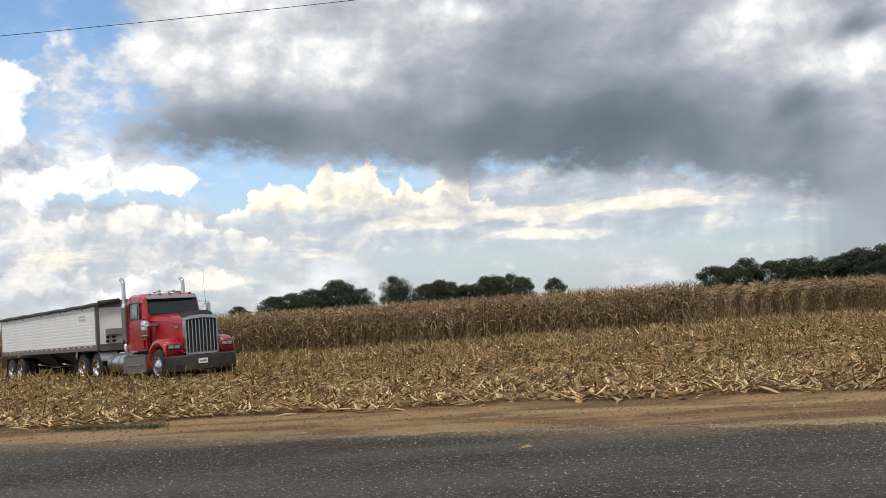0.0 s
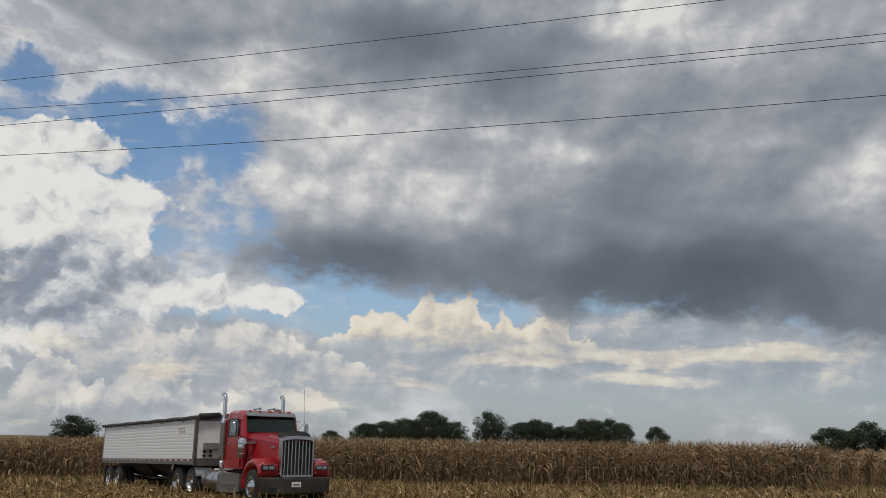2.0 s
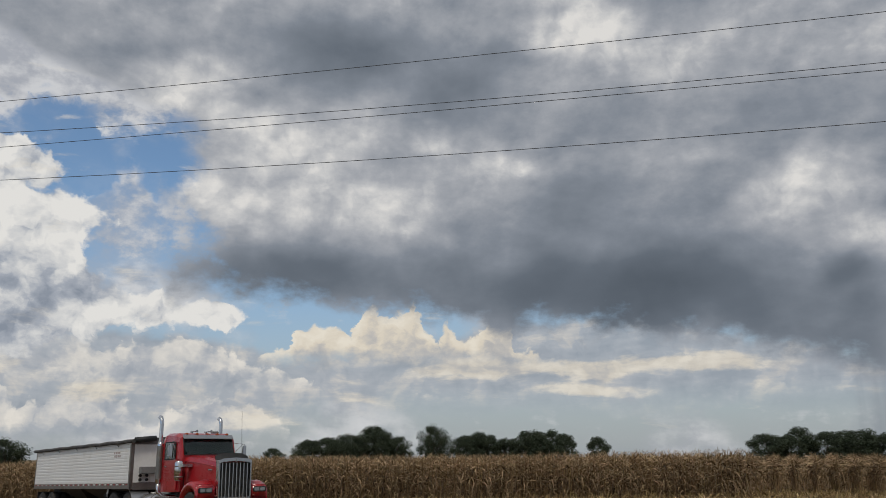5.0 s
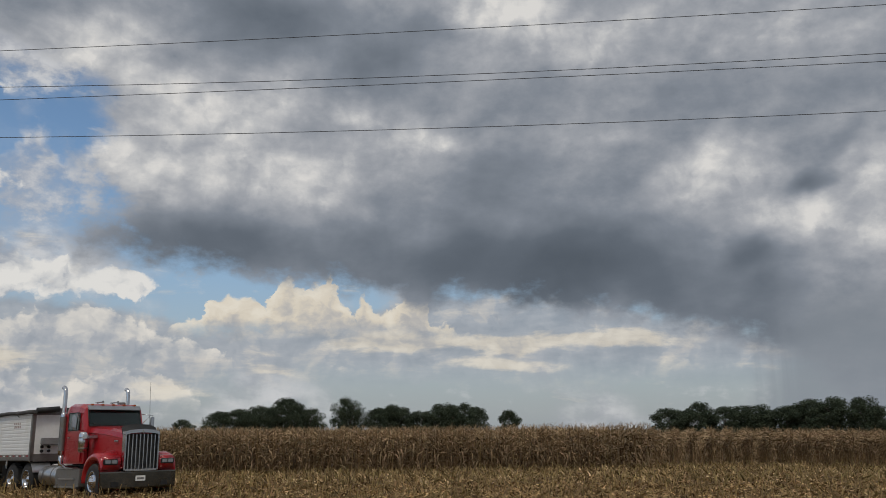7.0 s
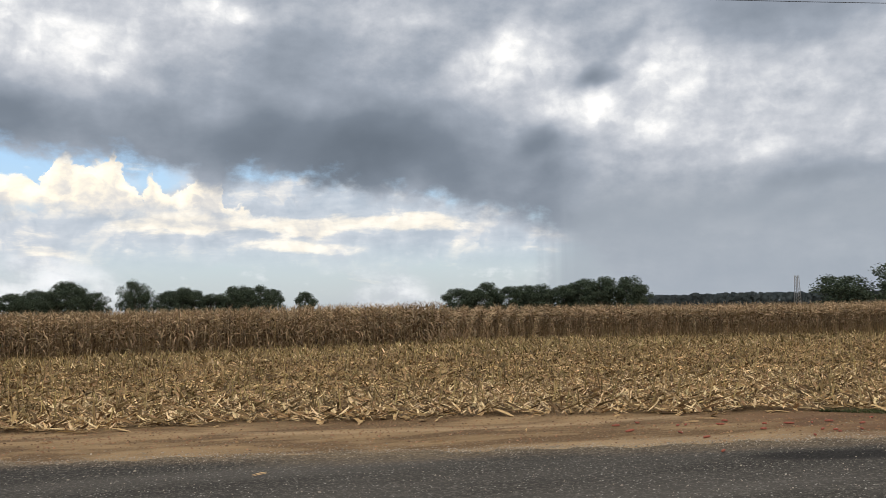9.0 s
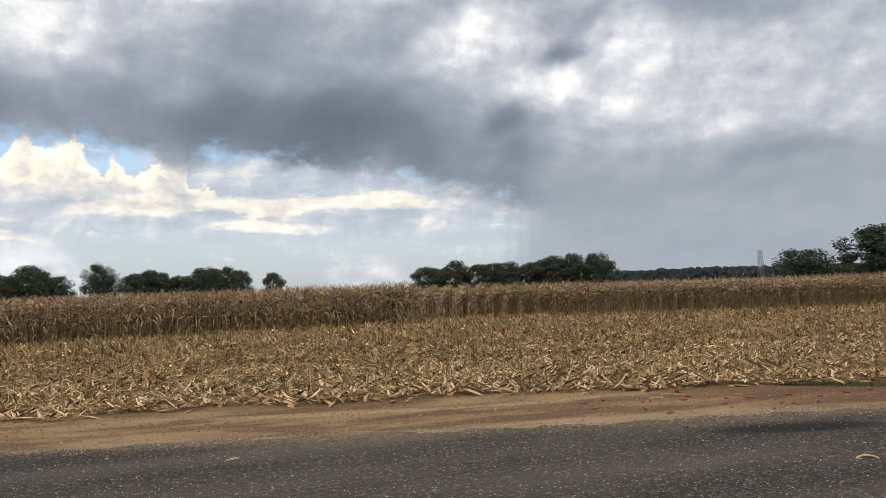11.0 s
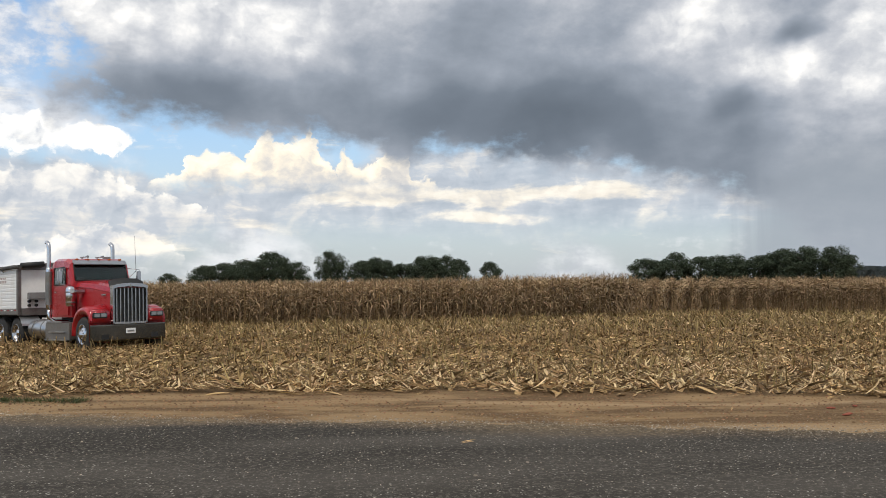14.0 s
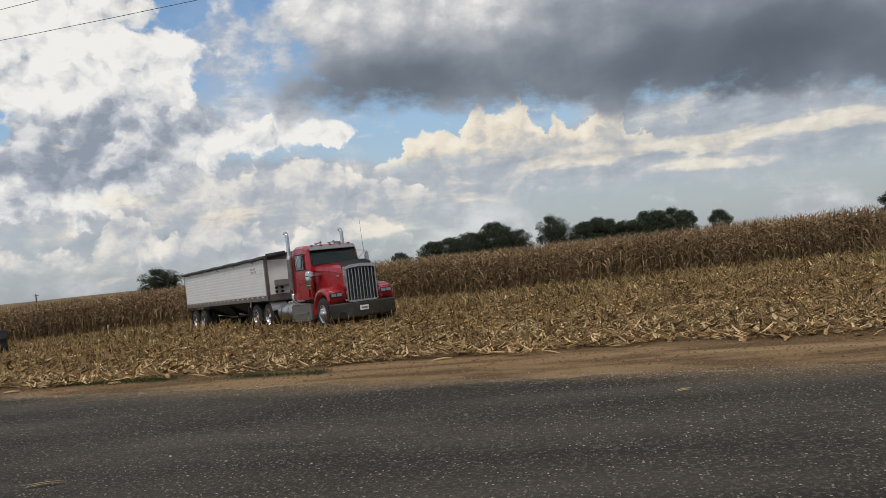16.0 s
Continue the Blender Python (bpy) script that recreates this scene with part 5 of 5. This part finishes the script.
    for s in (-1, 1):
        for x in (-13.25, -14.5):
            wheel(t, x, s * 1.24, s, True, 0.50)
            bm = bmesh.new()
            lathe(bm, [(0.29, 0), (0.45, 0), (0.49, -0.05), (0.50, -0.15), (0.49, -0.25), (0.45, -0.29), (0.29, -0.29)], s, (x, s * 0.92, 0.50))
            part("inner_tyre", bm, RUBBER, t)
        leg = part("landing_leg", boxed(-7.35, -7.50, s * 0.85, s * 1.0, 0.32, 1.12, 0.01), DULL, t, "dull metal landing leg")
        part("foot", boxed(-7.28, -7.57, s * 0.78, s * 1.07, 0.28, 0.32, 0.01), DULL, leg)
        bm = bmesh.new()
        loft(bm, [[(-6.75, s * 1.17, 1.12), (-6.85, s * 1.17, 1.12), (-7.40, s * 1.02, 0.42), (-7.30, s * 1.02, 0.42)], [(-6.75, s * 1.20, 1.12), (-6.85, s * 1.20, 1.12), (-7.40, s * 1.05, 0.42), (-7.30, s * 1.05, 0.42)]])
        part("brace", bm, WHITE, leg)
        part("mud_flap", boxed(-15.08, -15.10, s * 0.64, s * 1.24, 0.2, 1.0, 0.0), BLACK, t)
    part("rear_bumper", boxed(-15.15, -15.25, -1.1, 1.1, 0.5, 0.6, 0.01), DULL, t)


# ---- wires, mast, clutter ----
def build_wires():
    for z0, sag, x_low in ((9.79, 0.0006, -2.0), (8.82, 0.0014, 3.0), (8.68, 0.0004, 0.0), (7.71, 0.0011, 4.5)):
        cu = bpy.data.curves.new("overhead_wire", "CURVE")
        cu.dimensions, cu.bevel_depth, cu.bevel_resolution = "3D", 0.0062, 1
        sp = cu.splines.new("POLY")
        n = 41
        sp.points.add(n - 1)
        for i in range(n):
            x = -48 + 96 * i / (n - 1)
            sp.points[i].co = (x, 15.0 - 0.17 * x, z0 + sag * (x - x_low) ** 2, 1)
        cu.materials.append(WIRE)
        tagged(new("overhead_wire", cu), "thin dark overhead power line along the road", "power line", "overhead wires")


def build_mast():
    """Far lattice mast above the woods."""
    t = new("lattice_mast")
    t.matrix_world = pose(700 * math.sin(radians(40.8)), 700 * math.cos(radians(40.8)), 0)
    bm = bmesh.new()
    for a in range(4):
        c, s = math.cos(a * math.pi / 2 + 0.6), math.sin(a * math.pi / 2 + 0.6)
        tube(bm, [(2.6 * c, 2.6 * s, 0), (1.6 * c, 1.6 * s, 22.5)], 0.22, 4)
    part("leg", bm, GREYBOX, t)
    bm = bmesh.new()
    for i in range(9):
        z = 1 + i * 2.4
        for a in range(4):
            r0, r1 = 2.6 - z * 0.044, 2.6 - (z + 2.3) * 0.044
            p, q = a * math.pi / 2 + 0.6, (a + 1) * math.pi / 2 + 0.6
            tube(bm, [(r0 * math.cos(p), r0 * math.sin(p), z), (r1 * math.cos(q), r1 * math.sin(q), z + 2.3)], 0.14, 3)
    part("lattice", bm, GREYBOX, t)
    tagged(t, "hazy grey lattice mast far behind the woods", "mast")


def build_clutter():
    # stone chips and cobs by the road edge
    rd = random.Random(21)
    stones = []
    for _ in range(6):
        v = np.array([(-1, -1, 0), (1, -0.8, 0), (0.9, 1, 0), (-0.8, 0.9, 0), (-0.6, -0.7, 1), (0.7, -0.5, 0.9), (0.5, 0.6, 1.1), (-0.6, 0.5, 0.9)]) * np.array([0.5, 0.5, 0.45])
        v = v + np.array([[rd.uniform(-0.12, 0.12) for _ in range(3)] for _ in range(8)])
        q = np.array([(4, 5, 6, 7), (0, 1, 5, 4), (1, 2, 6, 5), (2, 3, 7, 6), (3, 0, 4, 7)])
        stones.append((v, q, np.zeros(5, int)))
    n = 38000
    x = rng.uniform(-14, 22, n)
    off = rng.normal(0.02, 0.36, n)
    wide = rng.random(n) < 0.28
    off[wide] = rng.uniform(-6.0, 1.6, wide.sum())
    y = road_edge(x) + off
    z = np.where(off < 0, 0.108 + 0.045 * np.sin(np.pi * np.clip((y - 4.4 + 0.25 * x) / 7.5, 0, 1)), ground_z(x, y) - 0.002)
    scatter("gravel", stones, [PEBBLE], np.column_stack([x, y, z]), rng.uniform(0, 6.28, n), rng.uniform(0.004, 0.014, n) * (1 + (rng.random(n) > 0.97)), label="loose pale stone chips along the road edge", category="gravel")

    # crumbs of earth on the dirt
    n = 9000
    x = rng.uniform(-14, 24, n)
    y = road_edge(x) + (crop_edge(x) - road_edge(x)) * rng.random(n) ** 0.7
    scatter("dirt_crumbs", stones, [CLOD], np.column_stack([x, y, ground_z(x, y) - 0.003]), rng.uniform(0, 6.28, n), rng.uniform(0.008, 0.035, n), label="loose brown crumbs of earth on the dirt", category="soil")
    # thin green verge
    tufts = []
    for _ in range(6):
        v, q = blade(rd.uniform(0.08, 0.16), 0.008, 2, rd.uniform(0.06, 0.14), rd.uniform(0.1, 0.5))
        tufts.append((v, q, np.zeros(len(q), int)))
    n = 16000
    x = rng.uniform(-24, -4.6, n)
    y = 12.98 - 0.25 * x + rng.normal(0, 0.16, n)
    keep = np.sin(x * 1.1) + 0.6 * np.sin(x * 2.9 + 1) > rng.uniform(-0.9, 0.5, n)
    x, y = x[keep], y[keep]
    n = len(x)
    scatter("verge_grass", tufts, [GRASS], np.column_stack([x, y, ground_z(x, y)]), rng.uniform(0, 6.28, n), rng.uniform(0.6, 1.2, n), label="thin strip of short green grass beside the road", category="grass")

    # green patch where the dirt meets the stubble
    n = 11000
    x = rng.uniform(11.0, 19.0, n)
    y = crop_edge(x) - 0.15 - (1.0 + 0.25 * np.sin(x * 1.7)) * smooth01(x, 10.8, 12.4) * rng.random(n)
    scatter("verge_grass", tufts, [GRASS], np.column_stack([x, y, ground_z(x, y)]), rng.uniform(0, 6.28, n), rng.uniform(0.5, 1.0, n), label="low patch of dark green grass beside the dirt", category="grass")

    def cob(x, y, turn, length=0.14, r=0.016):
        z = float(ground_z(x, y)) if y > road_edge(x) else 0.13
        bm = bmesh.new()
        tube(bm, [(-length / 2, 0, r), (-length / 4, 0, r), (length / 4, 0, r), (length / 2, 0, r)], [r * 0.6, r, r * 0.95, r * 0.45], 8)
        me = bpy.data.meshes.new("corn_cob")
        bm.to_mesh(me), bm.free()
        me.materials.append(COB)
        ob = new("corn_cob", me)
        ob.matrix_world = pose(x, y, z, 0, 0, turn)
        tagged(ob, "broken reddish-brown corn cob lying on dirt", "corn cob", "scattered cobs")

    for _ in range(34):
        x = rd.uniform(6.5, 13.5)
        cob(x, float(road_edge(x)) + rd.uniform(0.3, 2.4), rd.uniform(0, 180), rd.uniform(0.05, 0.16))
    cob(6.6, 8.8, 40)

    def husk(x, y, turn, length, width, lift):
        v, q = blade(length, width, 5, lift, 0.1, rd.uniform(-0.8, 0.8))
        v2 = v + np.array([0.03 * length, width * 0.5, 0.012])
        vs = np.concatenate([v, v2])
        qs = np.concatenate([q, q + len(v)])
        z = float(ground_z(x, y)) if y > road_edge(x) + 0.1 else 0.14
        vs[:, 2] -= vs[:, 2].min()
        ob = quads_object("corn_husk", vs, qs, [STRAW])
        ob.matrix_world = pose(x, y, z + 0.004, 0, 0, turn)
        tagged(ob, "pale dry corn husk fallen on the ground", "corn husk", "fallen husks")

    for x, y, turn, l in ((6.08, 13.5, 10, 0.2), (3.53, 11.22, -10, 0.3), (7.46, 13.0, 35, 0.3), (1.05, 9.45, 15, 0.2), (-1.92, 11.7, 12, 0.26), (-1.7, 13.4, 0, 0.3), (5.25, 11.7, 50, 0.12), (-5.2, 6.9, 20, 0.4), (8.4, 12.0, -30, 0.5), (9.3, 11.2, -25, 0.45), (7.9, 11.6, -8, 0.35)):
        husk(x, y, turn, l, 0.012 + 0.04 * l, 0.03)
    # a curled strip of husk on the road
    bm = bmesh.new()
    tube(bm, [(0.10 * math.cos(a) * (1 + 0.1 * math.sin(3 * a)), 0.055 * math.sin(a), 0.012 + 0.02 * math.sin(a) ** 2) for a in np.linspace(-0.3, 3.9, 16)], [0.004 + 0.009 * math.sin(math.pi * i / 15) for i in range(16)], 6)
    me = bpy.data.meshes.new("corn_husk")
    bm.to_mesh(me), bm.free()
    me.materials.append(STRAW_PALE)
    ob = new("corn_husk", me)
    ob.matrix_world = pose(6.95, 6.35, 0.142, 0, 0, -25)
    tagged(ob, "curled pale strip of corn husk on asphalt", "corn husk", "fallen husks")
    for _ in range(90):
        x = rd.uniform(-13, 13)
        husk(x, float(crop_edge(x)) + rd.uniform(-0.45, 0.5), rd.uniform(0, 360), rd.uniform(0.18, 0.5), rd.uniform(0.04, 0.1), rd.uniform(0.0, 0.15))


def build_far_pole():
    x, y = 280 * math.sin(radians(-36.4)), 280 * math.cos(radians(-36.4))
    bm = bmesh.new()
    tube(bm, [(0, 0, 0), (0, 0, 3.9)], [0.22, 0.16], 8)
    box(bm, -0.9, 0.9, -0.06, 0.06, 3.9 - 0.6, 3.9 - 0.45)
    ob = part("utility_pole", bm, BARK, None)
    ob.matrix_world = pose(x, y, 0)
    tagged(ob, "weathered wooden pole standing far behind the corn", "pole")


def build_barrel():
    bm = bmesh.new()
    lathe_pts = [(0.0, 0.27), (0.02, 0.29), (0.35, 0.30), (0.37, 0.315), (0.39, 0.30), (0.68, 0.30), (0.70, 0.315), (0.72, 0.30), (1.02, 0.29), (1.05, 0.27)]
    tube(bm, [(0, 0, z) for z, r in lathe_pts], [r for z, r in lathe_pts], 24)
    ob = part("barrel", bm, BLACK, None)
    ob.matrix_world = pose(-22.7, 28.6, float(ground_z(-22.7, 28.6)) - 0.01)
    tagged(ob, "black ribbed drum standing in the stubble", "barrel")


build_ground()
build_road()
build_trees()
build_corn()
build_stubble()
build_tractor()
build_trailer()
build_wires()
build_mast()
build_far_pole()
build_barrel()
build_clutter()
